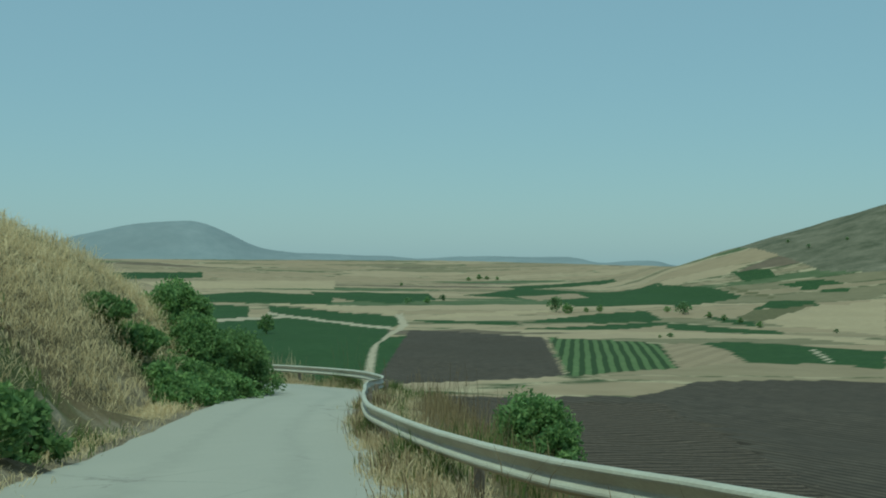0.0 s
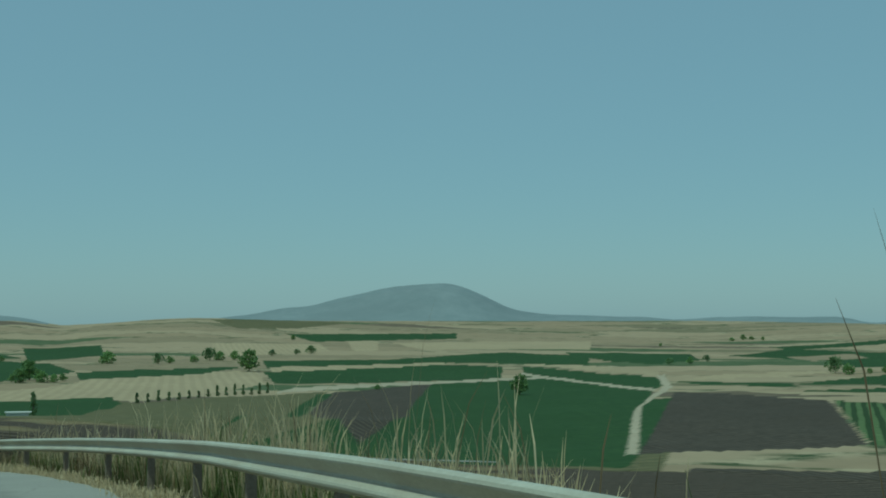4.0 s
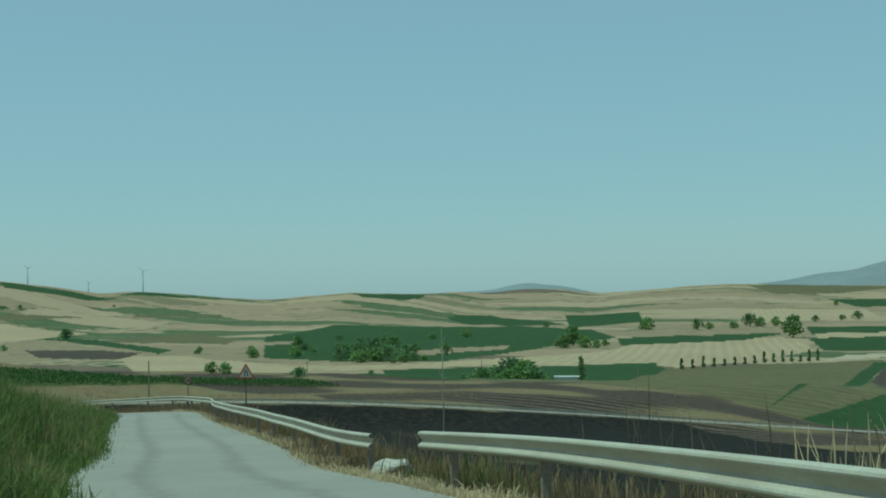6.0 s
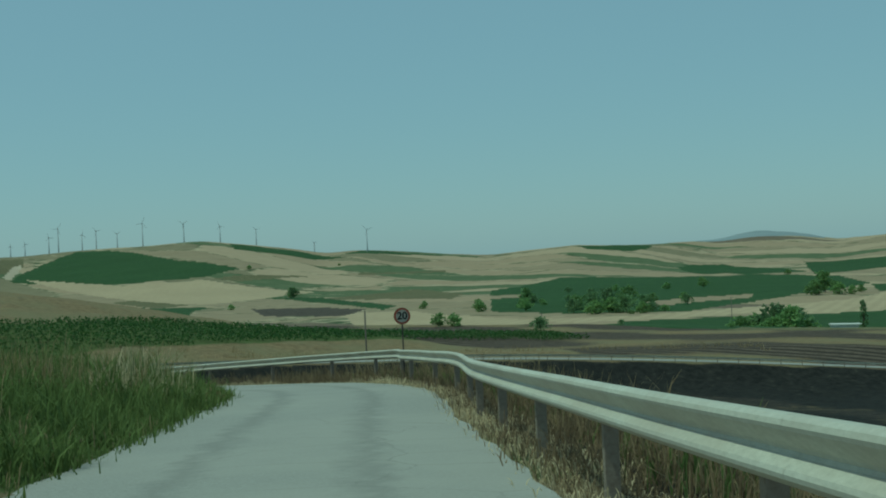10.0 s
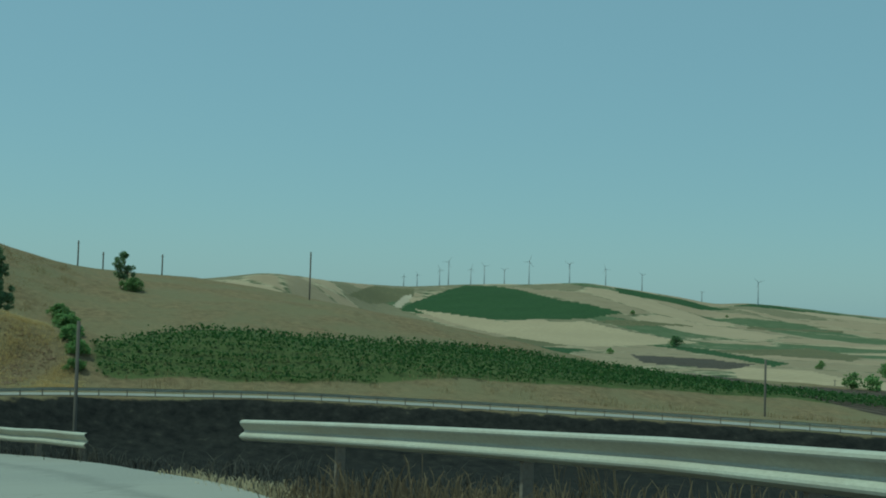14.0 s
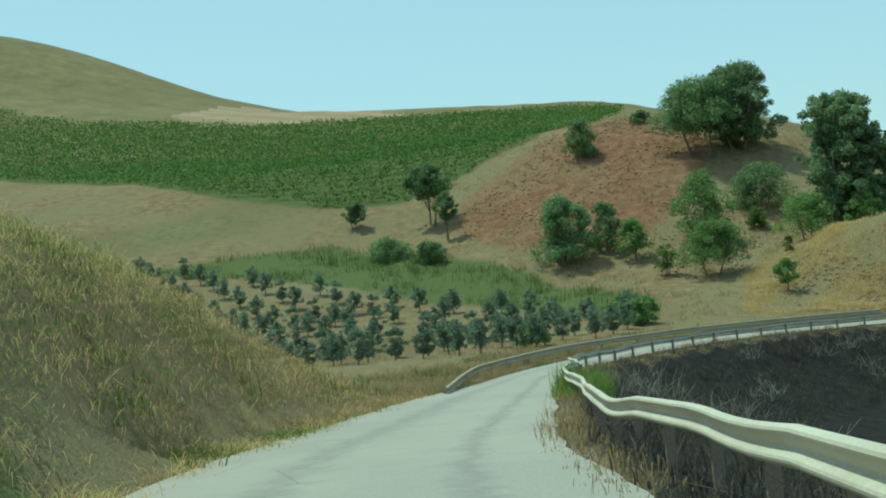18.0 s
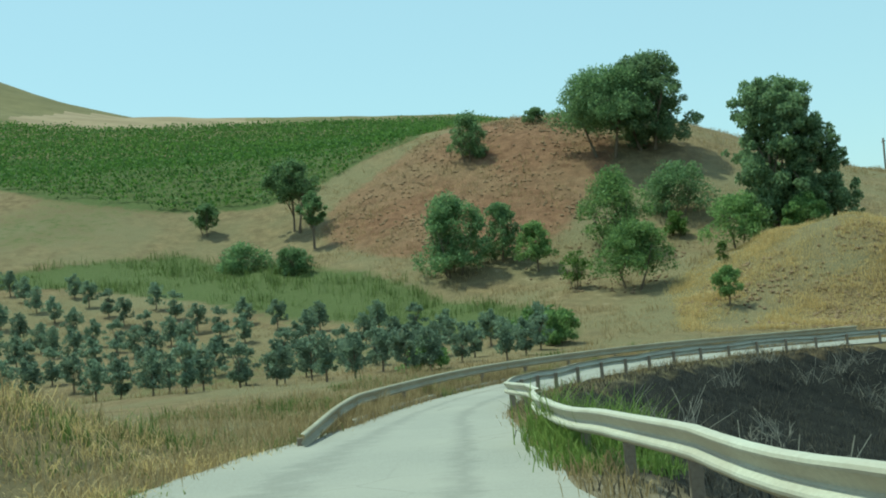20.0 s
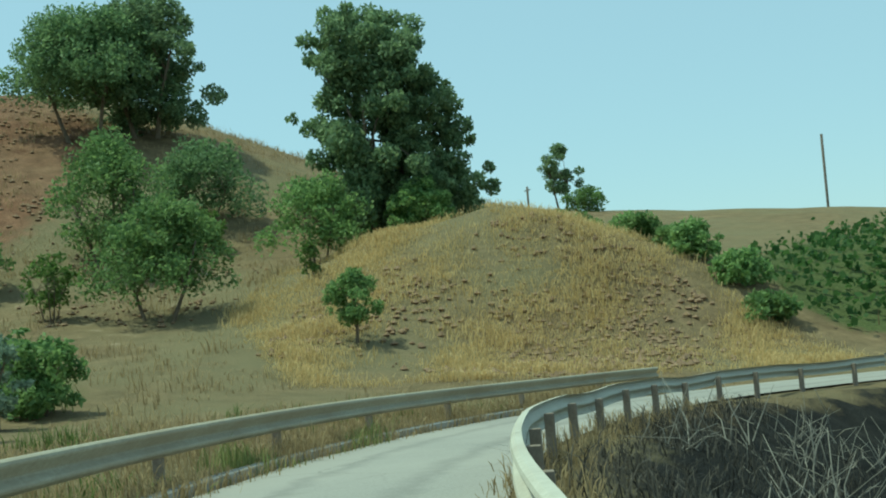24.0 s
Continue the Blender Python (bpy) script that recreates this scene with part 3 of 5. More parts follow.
ploughed = ((right_of & (gd > 8.5)) | (gy > 250) | ((gs > 470) & (gd < -6))) * np.where(gx > -48, 1.0, np.clip(0.62 + 0.5 * waves(gx, gy, 22, 23), 0, 1))
pale = np.maximum(np.maximum(within(gx, gy, GROVE) * 0.25, within(gx, gy, [(-262, 112), (-270, 126), (-262, 134), (-250, 134), (-240, 128), (-236, 124), (-250, 116)]) * 0.3), (np.abs(gd) < 3.5) * np.where((gs < 135) | ((gs > 205) & (gs < 310)), 0.75, 0.35))


def soften(a, n=2):
    a = a.reshape(len(GX), len(GY))
    for _ in range(n):
        p = np.pad(a, 1, mode="edge")
        a = (p[:-2, 1:-1] + p[2:, 1:-1] + p[1:-1, :-2] + p[1:-1, 2:] + 2 * p[1:-1, 1:-1]) / 6
    return a.ravel()


burnt, green, ploughed, pale = [soften(a) for a in (burnt, green, ploughed, pale)]
earth = soften(earth, 7)


def near_material():
    m, n, l, b = material("verge_and_slopes", 0.96, 0.1)
    v = coords(n, l)
    broad, mid, fine = noise_tex(n, l, v, 0.09, 5), noise_tex(n, l, v, 0.9, 6, 0.7), noise_tex(n, l, v, 9.0, 5, 0.7)

    def share(name):
        a = n.new("ShaderNodeAttribute")
        a.attribute_name = name
        add = n.new("ShaderNodeMath")
        add.operation = "MULTIPLY_ADD"
        l.new(mid, add.inputs[0])
        add.inputs[1].default_value = 0.9
        sub = n.new("ShaderNodeMath")
        sub.operation = "SUBTRACT"
        l.new(a.outputs["Fac"], sub.inputs[0])
        sub.inputs[1].default_value = 0.45
        l.new(sub.outputs[0], add.inputs[2])
        return ramp(n, l, add.outputs[0], (0.38, (0, 0, 0)), (0.62, (1, 1, 1)))

    dry = mix(n, l, ramp(n, l, mid, (0.35, (0, 0, 0)), (0.65, (1, 1, 1))), (0.15, 0.108, 0.06), (0.28, 0.205, 0.112))
    dry = mix(n, l, ramp(n, l, broad, (0.4, (0, 0, 0)), (0.62, (0.85, 0.85, 0.85))), dry, (0.21, 0.18, 0.10))
    grass = ramp(n, l, fine, (0.3, (0.065, 0.085, 0.03)), (0.7, (0.15, 0.17, 0.065)))
    c = mix(n, l, share("green"), dry, grass)
    c = mix(n, l, share("earth"), c, mix(n, l, ramp(n, l, broad, (0.45, (0, 0, 0)), (0.65, (0.4, 0.4, 0.4))), ramp(n, l, mid, (0.3, (0.11, 0.052, 0.03)), (0.7, (0.30, 0.168, 0.10))), (0.25, 0.19, 0.11)))
    c = mix(n, l, share("pale"), c, ramp(n, l, mid, (0.3, (0.20, 0.16, 0.11)), (0.7, (0.40, 0.33, 0.24))))
    w = n.new("ShaderNodeTexWave")
    w.inputs["Scale"].default_value, w.inputs["Distortion"].default_value = 0.11, 1.5
    l.new(coords(n, l, (1, 1, 1), 60), w.inputs["Vector"])
    clods = ramp(n, l, mid, (0.3, (0.075, 0.058, 0.044)), (0.7, (0.18, 0.138, 0.102)))
    c = mix(n, l, share("ploughed"), c, mix(n, l, ramp(n, l, w.outputs["Fac"], (0.4, (0, 0, 0)), (0.6, (0.9, 0.9, 0.9))), clods, (0.040, 0.032, 0.025)))
    c = mix(n, l, share("burnt"), c, ramp(n, l, mid, (0.3, (0.010, 0.010, 0.010)), (0.62, (0.035, 0.033, 0.028)), (0.8, (0.12, 0.10, 0.07))))
    l.new(c, b.inputs["Base Color"])
    bump(n, l, b, mix(n, l, 0.5, mid, fine), 0.9, 0.25)
    return m


nn, nf = len(gx), len(near_f)
me = blade_mesh("ground", np.concatenate([np.stack([gx, gy, gz], 1), np.stack([px, py, pz], 1)]), np.concatenate([near_f, far_f + nn]),
                [near_material()] + LAND, np.r_[np.zeros(nf, int), kind + 1], True)
for name, values in (("burnt", burnt), ("green", green), ("earth", earth), ("ploughed", ploughed), ("pale", pale)):
    me.attributes.new(name, "FLOAT", "POINT").data.foreach_set("value", np.r_[values, np.zeros(len(px))].astype(np.float32))
ground = tagged(new("ground", me), "dry farmland valley with stubble fields, vineyards and burnt slopes", "ground", kind="structure")


def ground_at(x, y):
    z, s, d = ground_height(np.array([x], float), np.array([y], float))
    return float(z[0])

# ---- the road ----
ROAD_D = np.array([-2.5, -2.3, -1.8, -1.2, -0.6, 0, 0.6, 1.2, 1.8, 2.3, 2.5])
def road_share(s):
    return float(np.interp(s, [0, 72, 82, 100, 114, 238, 248, 264, 280, 292, 308, 620], [1, 1, 0.8, 0.82, 1, 1, 1.1, 1.1, 0.95, 0.82, 0.71, 0.71]))


rv = []
for k in range(0, len(LINE), 2):
    for d in ROAD_D:
        ragged = 0.12 * noise.noise((k * 0.4, d, 0.0)) if abs(d) > 2.4 else 0.0
        e = d * road_share(k * STEP) + ragged - (float(widening(k * STEP)) * min(-d / 2.3, 1) if d < 0 else 0)
        rv.append((LINE[k, 0] + SIDE[k, 0] * e, LINE[k, 1] + SIDE[k, 1] * e, LINE[k, 2] + 0.035 - 0.012 * abs(d)))
road = new("road", mesh_of("road", rv, grid_faces(len(rv) // len(ROAD_D), len(ROAD_D)), (M_ROAD,)))
road.data.attributes.new("across", "FLOAT", "POINT").data.foreach_set("value", np.tile(np.abs(ROAD_D) / 2.5, len(rv) // len(ROAD_D)).astype(np.float32))
road.data.attributes.new("dust", "FLOAT", "POINT").data.foreach_set("value", np.repeat(np.interp(np.arange(0, len(LINE), 2) * STEP, [104, 124], [0.55, 0.0]), len(ROAD_D)).astype(np.float32))
tagged(road, "narrow pale worn asphalt country road without markings", "road", kind="structure")


# ---- guardrails ----
def part(name, data, parent, label=""):
    ob = new(name, data)
    ob.parent = parent
    if label:
        ob["label"] = label
    return ob


# W profile: out of the face towards the road, height from the middle
W = [(0.0, 0.155), (0.045, 0.152), (0.074, 0.136), (0.083, 0.112), (0.076, 0.092), (0.012, 0.014), (0.002, -0.006), (0.010, -0.024), (0.074, -0.068), (0.083, -0.090), (0.078, -0.112), (0.030, -0.150), (0.0, -0.155)]


def beam_mesh(s0, s1, d, top=0.75, sag=None, ease=None, mat=M_RAIL):
    """A W beam along the road; its face looks to the road's middle."""
    n = max(2, int((s1 - s0) / 0.8) + 1)
    inward = -1 if d > 0 else 1
    prof = W + [(o - 0.006, h) for o, h in reversed(W)]
    vs = []
    for k in range(n):
        s = s0 + (s1 - s0) * k / (n - 1)
        lift = sag(s) if sag else 0.0
        for o, h in prof:
            vs.append(on_road(s, d + inward * o + (ease(s) if ease else 0.0), top - 0.155 + h + lift))
    m = len(prof)
    fs = [(k * m + j, k * m + (j + 1) % m, (k + 1) * m + (j + 1) % m, (k + 1) * m + j) for k in range(n - 1) for j in range(m)]
    fs += [tuple(range(m)), tuple((n - 1) * m + j for j in reversed(range(m)))]
    return mesh_of("beam", vs, fs, (mat,), smooth_shade=False)


def box_mesh(name, w, d, h, mat, bevel=0.006):
    bm = bmesh.new()
    bmesh.ops.create_cube(bm, size=1.0)
    bmesh.ops.scale(bm, vec=(w, d, h), verts=bm.verts)
    bmesh.ops.translate(bm, vec=(0, 0, h / 2), verts=bm.verts)
    if bevel:
        bmesh.ops.bevel(bm, geom=bm.edges[:], offset=bevel, segments=1, affect="EDGES")
    me = bpy.data.meshes.new(name)
    bm.to_mesh(me)
    bm.free()
    me.materials.append(mat)
    return me


POST = box_mesh("post", 0.12, 0.08, 1.1, M_POST)


def guardrail(s0, s1, d, label, top=0.75, sag=None, gap=4.0, ease=None, mat=M_RAIL):
    rail = new("guardrail")
    rail.location = on_road(s0, d)
    bpy.context.view_layer.update()
    inv = Matrix.Translation(rail.location).inverted()
    s = s0
    while s < s1 - 0.5:
        e = min(s + 4.0, s1)
        ob = part("beam", beam_mesh(s - (0.12 if s > s0 else 0), e, d, top, sag, ease, mat), rail)
        ob.matrix_parent_inverse = inv
        s = e
    s = s0 + 0.6
    while s < s1:
        ob = part("post", POST, rail)
        ob.matrix_parent_inverse = inv
        p = on_road(s, d + (0.09 if d > 0 else -0.09) + (ease(s) if ease else 0.0), -0.5 + (sag(s) if sag else 0) + top - 0.72)
        ob.matrix_basis = Matrix.Translation(p) @ pose(0, 0, 0, 0, 0, heading(s))
        s += gap
    return tagged(rail, label, "guardrail")


def dented(s):
    """The rail above the burnt slope sags between bent posts."""
    return -0.05 * max(0.0, math.sin((s - 240) * 0.7)) - 0.06 * math.exp(-((s - 279) / 2.5) ** 2) - 0.14 * math.exp(-((s - 246) / 5) ** 2)


def sunken(s):
    """The first stretch stands low on the verge."""
    return float(np.interp(s, [98, 114], [-0.12, 0.0]))


def nearing(s):
    """Where the road narrows the rail follows its edge."""
    return float(np.interp(s, [58, 62, 65, 67.5, 70, 72.5, 76, 80, 85, 92, 102, 108, 114, 121], [1.0, 0.9, 0.6, 0.0, -0.4, -0.7, -1.05, -1.25, -1.3, -1.35, -1.2, -0.8, -0.5, -0.1]))


guardrail(30, 152.1, 3.55, "long pale galvanised steel guardrail beside grassy verge", sag=sunken, ease=nearing)
def outward(s):
    """On the outside of the bend the rail leaves the road's edge."""
    return float(np.interp(s, [156, 165, 172, 186, 200, 206, 212, 215, 217, 218.5, 221, 224, 227, 230, 233, 236, 239], [-0.15, -0.5, -0.75, -0.8, -0.72, -0.6, -0.55, -0.5, -0.4, -0.15, 0.6, 0.95, 1.15, 0.85, 0.35, -0.15, -0.5]))


def settling(s):
    return float(np.interp(s, [155, 162, 175, 190, 212, 216, 221, 230, 239], [-0.26, -0.2, -0.06, 0.0, 0.0, 0.06, 0.1, 0.1, 0.0]))


guardrail(155.8, 239.2, 3.55, "pale galvanised guardrail on the outside of the bend", top=0.92, sag=settling, ease=outward)
def narrowing(s):
    return float(np.interp(s, [246, 252, 258, 264, 267, 271, 276, 282, 290, 295, 299, 302, 305, 308, 312, 316, 322, 330], [0.85, 0.9, 0.98, 1.08, 1.28, 1.45, 1.4, 1.15, 0.85, 0.4, 0.05, 0.1, 0.4, 0.3, -0.25, -0.42, -0.15, 0.0]))


guardrail(246.2, 357.0 + 5, 1.95, "pale dented guardrail on the bend above the burnt bowl", top=0.7, sag=dented, gap=2.7, ease=narrowing)
guardrail(357.0 + 5, 560, 1.95, "far guardrail along the road below the vineyard", gap=3.0)
def rising(s):
    """The weathered rail starts low in the grass."""
    return float(np.interp(s, [302, 312, 326], [-0.5, -0.1, 0.0]))


guardrail(302, 357.0, -2.2, "grey weathered guardrail above the olive grove", sag=rising, mat=M_RAIL_OLD)

# low concrete kerb below the weathered rail
M_KERB = mottled("old_concrete", (0.30, 0.28, 0.24), (0.44, 0.41, 0.36), 0.8, 12.0, 0.9, 0.3, 0.02)
kv = [on_road(s, dd * -1, hh) for s in np.arange(309, 357.0, 1.0) for dd, hh in ((1.84, -0.1), (1.84, 0.11), (1.86, 0.13), (1.98, 0.13), (2.0, 0.11), (2.0, -0.1))]
kerb = new("kerb", mesh_of("kerb", kv, grid_faces(len(kv) // 6, 6), (M_KERB,), smooth_shade=False))
tagged(kerb, "low grey concrete kerb below the guardrail", "kerb", kind="structure")


# ---- grasses and weeds ----
def grass_material(name, dark, light, rough=0.8):
    m, n, l, b = material(name, rough, 0.15)
    g = n.new("ShaderNodeNewGeometry")
    c = ramp(n, l, g.outputs["Random Per Island"], (0.0, dark), (0.55, tuple((p + q) / 2 for p, q in zip(dark, light))), (1.0, light))
    leafy(n, l, b, c, 0.4)
    return m


M_STRAW = grass_material("dry_straw", (0.26, 0.19, 0.095), (0.49, 0.375, 0.205))
M_BLEACHED = grass_material("bleached_oats", (0.55, 0.43, 0.25), (0.80, 0.66, 0.42))
M_GOLDEN = grass_material("golden_grass", (0.50, 0.365, 0.155), (0.76, 0.585, 0.30))
M_WEED = grass_material("green_weeds", (0.085, 0.117, 0.033), (0.215, 0.265, 0.085))
M_PALE_STRAW = grass_material("sunlit_pale_straw", (0.66, 0.52, 0.29), (0.86, 0.71, 0.45))
M_LUSH = grass_material("lush_yellow_green_grass", (0.12, 0.18, 0.04), (0.29, 0.37, 0.10))
M_SAGE = grass_material("faded_green_grass", (0.15, 0.175, 0.06), (0.34, 0.36, 0.14))
M_BROWN = grass_material("brown_dead_stems", (0.16, 0.11, 0.065), (0.34, 0.25, 0.14))
M_ASH = grass_material("charred_stems", (0.02, 0.019, 0.017), (0.17, 0.15, 0.12))


def tufts(name, label, x, y, height, mat, blades=8, spread=0.16, lean=0.35, wide=0.016, head=False, seed=1):
    """Many tufts of blades, rooted at the given places; one height for each."""
    r = np.random.RandomState(seed)
    z = ground_height(x, y)[0]
    n = len(x) * blades
    bx, by, bz, bh = [np.repeat(v, blades) for v in (x, y, z, height)]
    bx, by = bx + r.normal(0, spread, n), by + r.normal(0, spread, n)
    h, a = bh * r.uniform(0.55, 1.15, n) * np.clip(0.8 + 0.55 * waves(bx, by, 2.6, seed), 0.35, 1.4), r.uniform(0, 6.283, n)
    out = h * lean * r.uniform(0.2, 1.3, n)
    dx, dy, t = np.cos(a), np.sin(a), a + r.uniform(-0.9, 0.9, n)
    wx, wy = -np.sin(t), np.cos(t)
    w = 0.62 * wide * r.uniform(0.6, 1.4, n)
    if head:
        rows = [(0, 0, 0.35), (0.80, 0.62, 0.85), (1.0, 1.0, 0.15)]
    else:
        rows = [(0, 0, 1.0), (0.6, 0.35, 0.8), (1.0, 1.0, 0.12)]
    k = len(rows)
    v = np.empty((n, k, 2, 3))
    for i, (up, off, ww) in enumerate(rows):
        for j, sgn in enumerate((-1, 1)):
            v[:, i, j, 0] = bx + dx * out * off + wx * w * ww * sgn
            v[:, i, j, 1] = by + dy * out * off + wy * w * ww * sgn
            v[:, i, j, 2] = bz - 0.04 + h * up * (1 - 0.25 * lean * off)
    base = np.arange(n)[:, None] * 2 * k
    f = np.concatenate([base + np.array([2 * i, 2 * i + 1, 2 * i + 3, 2 * i + 2]) for i in range(k - 1)])
    ob = new(name, blade_mesh(name, v.reshape(-1, 3), f, (mat,)))
    return tagged(ob, label, "grass", kind="stuff")


def strip(n, s0, s1, d0, d1, seed, patch=None, power=1.0, clear=2.42):
    """Places along the road: between two ways along it and two distances from its middle, in patches if so wished."""
    r = np.random.RandomState(seed)
    s, d = r.uniform(s0, s1, n), d0 + (d1 - d0) * r.uniform(0, 1, n) ** power
    i = np.clip((s / STEP).astype(int), 0, len(LINE) - 1)
    d = d * np.interp(s, [0, 262, 292, 308, 620], [1, 1, 0.86, 0.78, 0.78])
    x, y = LINE[i, 0] + SIDE[i, 0] * d, LINE[i, 1] + SIDE[i, 1] * d
    if patch is not None:
        size, seed2, cut, sign = patch
        keep = sign * (waves(x, y, size, seed2) + r.normal(0, 0.12, n)) > cut
        x, y, s, d = x[keep], y[keep], s[keep], d[keep]
    # keep clear of the road where it bends back
    dist = np.abs(road_frame(x, y)[1])
    keep = dist > np.interp(s, [0, 262, 292, 308], [clear, clear, 1.98, 1.72]) + np.where(d < 0, widening(s), 0)
    return x[keep], y[keep], s[keep], d[keep], r


x, y, s, d, r = strip(10500, 46, 122, -2.6, -12, 21, (11, 11, -0.35, -1), 1.3)
tufts("dry_grass", "tall straw-coloured dry grass on the roadside bank", x, y, r.uniform(0.25, 0.65, len(x)) * np.interp(-d, [2.6, 3.6], [0.5, 1]), M_PALE_STRAW, 8, 0.22, 0.9, 0.014, True, 31)
x, y, s, d, r = strip(5000, 40, 122, -2.7, -12, 22, (11, 11, 0.3, 1), 1.2)
tufts("green_grass", "lush green weeds on the roadside bank", x, y, r.uniform(0.2, 0.5, len(x)), M_WEED, 9, 0.25, 0.7, 0.02, False, 32)
x, y, s, d, r = strip(11500, 118, 222, -2.5, -9, 23, None, 1.5)
tufts("green_grass", "tall overgrown green grass hugging the road edge", x, y, r.uniform(0.45, 1.15, len(x)) * np.interp(-d, [2.5, 3.4], [0.45, 1]), M_WEED, 7, 0.2, 0.55, 0.022, False, 33)
x, y, s, d, r = strip(4200, 118, 222, -2.5, -9, 24, (6, 14, 0.1, 1), 1.2)
tufts("dry_grass", "pale seed heads standing in green grass", x, y, r.uniform(0.6, 1.25, len(x)) * np.interp(-d, [2.5, 3.4], [0.4, 1]), M_STRAW, 6, 0.16, 0.35, 0.011, True, 34)
x, y, s, d, r = strip(9500, 226, 303, -2.55, -15, 25, None, 1.2)
tufts("dry_grass", "dry straw grass on the bank above the road", x, y, r.uniform(0.14, 0.4, len(x)), M_GOLDEN, 11, 0.3, 1.1, 0.013, True, 35)
x, y, s, d, r = strip(13000, 222, 296, -3.4, -15, 26, (7, 15, -0.25, 1), 1.1)
tufts("green_grass", "matted green grass on the bank", x, y, r.uniform(0.12, 0.34, len(x)), M_SAGE, 11, 0.34, 1.3, 0.016, False, 36)
x, y, s, d, r = strip(6000, 288, 360, -2.5, -9, 27, None, 1.2)
tufts("dry_grass", "dry grass below the guardrail", x, y, r.uniform(0.2, 0.55, len(x)), M_STRAW, 7, 0.2, 0.5, 0.014, True, 37)
x, y, s, d, r = strip(3200, 276, 350, -2.6, -10, 28, (8, 17, 0.05, 1), 1.0)
tufts("green_grass", "low green weeds by the guardrail", x, y, r.uniform(0.2, 0.5, len(x)), M_WEED, 8, 0.2, 0.6, 0.018, False, 38)
x, y, s, d, r = strip(9500, 52, 108, -2.6, -7.0, 29)
tufts("dry_grass", "flattened straw at the foot of the bank", x, y, r.uniform(0.12, 0.36, len(x)), M_PALE_STRAW, 8, 0.22, 1.1, 0.014, True, 39)
# along the first rail the grass stands close to the narrow road
x, y, s, d, r = strip(5200, 56, 112, 1.95, 2.9, 66, None, 0.8, 1.9)
tufts("dry_grass", "straw grass standing before the guardrail", x, y, r.uniform(0.18, 0.5, len(x)) * np.interp(d, [1.9, 2.3], [0.35, 1]), M_BLEACHED, 7, 0.14, 0.45, 0.012, True, 76)
x, y, s, d, r = strip(3600, 58, 108, 2.05, 3.0, 67, (5, 29, -0.05, 1), 0.8, 2.0)
tufts("green_grass", "green grass clumps before the guardrail", x, y, r.uniform(0.25, 0.62, len(x)) * np.interp(d, [2.0, 2.4], [0.4, 1]), M_WEED, 8, 0.14, 0.4, 0.013, False, 77)
x, y, s, d, r = strip(1500, 56, 112, 2.0, 2.9, 68, (4, 31, 0.0, 1), 0.8, 1.95)
tufts("brown_stems", "brown stems among roadside straw", x, y, r.uniform(0.3, 0.7, len(x)), M_BROWN, 5, 0.12, 0.35, 0.010, True, 78)
x, y, s, d, r = strip(3200, 304, 357, -2.05, -3.1, 69)
tufts("dry_grass", "dry grass crowding the weathered guardrail", x, y, r.uniform(0.25, 0.62, len(x)), M_STRAW, 7, 0.12, 0.45, 0.012, True, 79)
x, y, s, d, r = strip(1800, 304, 345, -2.05, -3.1, 70, (5, 33, 0.0, 1))
tufts("green_grass", "green weeds crowding the weathered guardrail", x, y, r.uniform(0.25, 0.6, len(x)), M_SAGE, 8, 0.12, 0.4, 0.014, False, 80)
# valley side
x, y, s, d, r = strip(9000, 40, 242, 2.5, 3.5, 41)
tufts("dry_grass", "trampled dry grass between road and guardrail", x, y, r.uniform(0.08, 0.30, len(x)), M_BLEACHED, 6, 0.14, 0.6, 0.013, True, 51)
x, y, s, d, r = strip(6500, 40, 232, 3.85, 8.0, 42, None, 1.4)
tufts("dry_grass", "waist-high dry oats behind the guardrail", x, y, r.uniform(0.4, 0.85, len(x)) * np.interp(d, [3.8, 4.6, 6], [0.7, 1, 1.2]), M_STRAW, 6, 0.2, 0.3, 0.011, True, 52)
x, y, s, d, r = strip(5500, 40, 232, 3.8, 8.5, 43, (9, 12, 0.0, 1), 1.2)
tufts("green_grass", "green weeds along the guardrail", x, y, r.uniform(0.3, 0.75, len(x)), M_WEED, 8, 0.2, 0.45, 0.018, False, 53)
x, y, s, d, r = strip(2600, 128, 235, 3.75, 6.5, 44, None, 1.2)
tufts("brown_stems", "brown dead weed stems on the verge", x, y, r.uniform(0.35, 0.8, len(x)), M_BROWN, 8, 0.2, 0.4, 0.012, True, 54)
x, y, s, d, r = strip(500, 84, 150, 3.7, 6.5, 45)
tufts("tall_weeds", "thin tall dry weed stalks by the guardrail", x, y, r.uniform(1.1, 1.75, len(x)), M_BROWN, 2, 0.15, 0.22, 0.010, True, 55)
x, y, s, d, r = strip(5200, 236, 352, 3.0, 14, 46, None, 1.4)
tufts("charred_stems", "charred grass stems on the burnt slope", x, y, r.uniform(0.15, 0.6, len(x)), M_ASH, 7, 0.3, 0.9, 0.014, False, 56)
x, y, s, d, r = strip(420, 294, 299.5, 2.3, 3.9, 47)
tufts("green_grass", "bright green clump growing through the guardrail", x, y, r.uniform(0.4, 0.95, len(x)), M_LUSH, 10, 0.16, 0.5, 0.014, False, 57)
x, y, s, d, r = strip(1500, 262, 352, 2.1, 3.2, 48)
tufts("dry_grass", "dry tufts at the foot of the guardrail", x, y, r.uniform(0.15, 0.45, len(x)), M_STRAW, 7, 0.12, 0.5, 0.012, True, 58)
x, y, s, d, r = strip(2600, 112, 142, 3.9, 7.0, 49)
tufts("dry_grass", "tall wild oats rising above the guardrail", x, y, r.uniform(0.8, 1.45, len(x)), M_BLEACHED, 5, 0.2, 0.3, 0.012, True, 59)
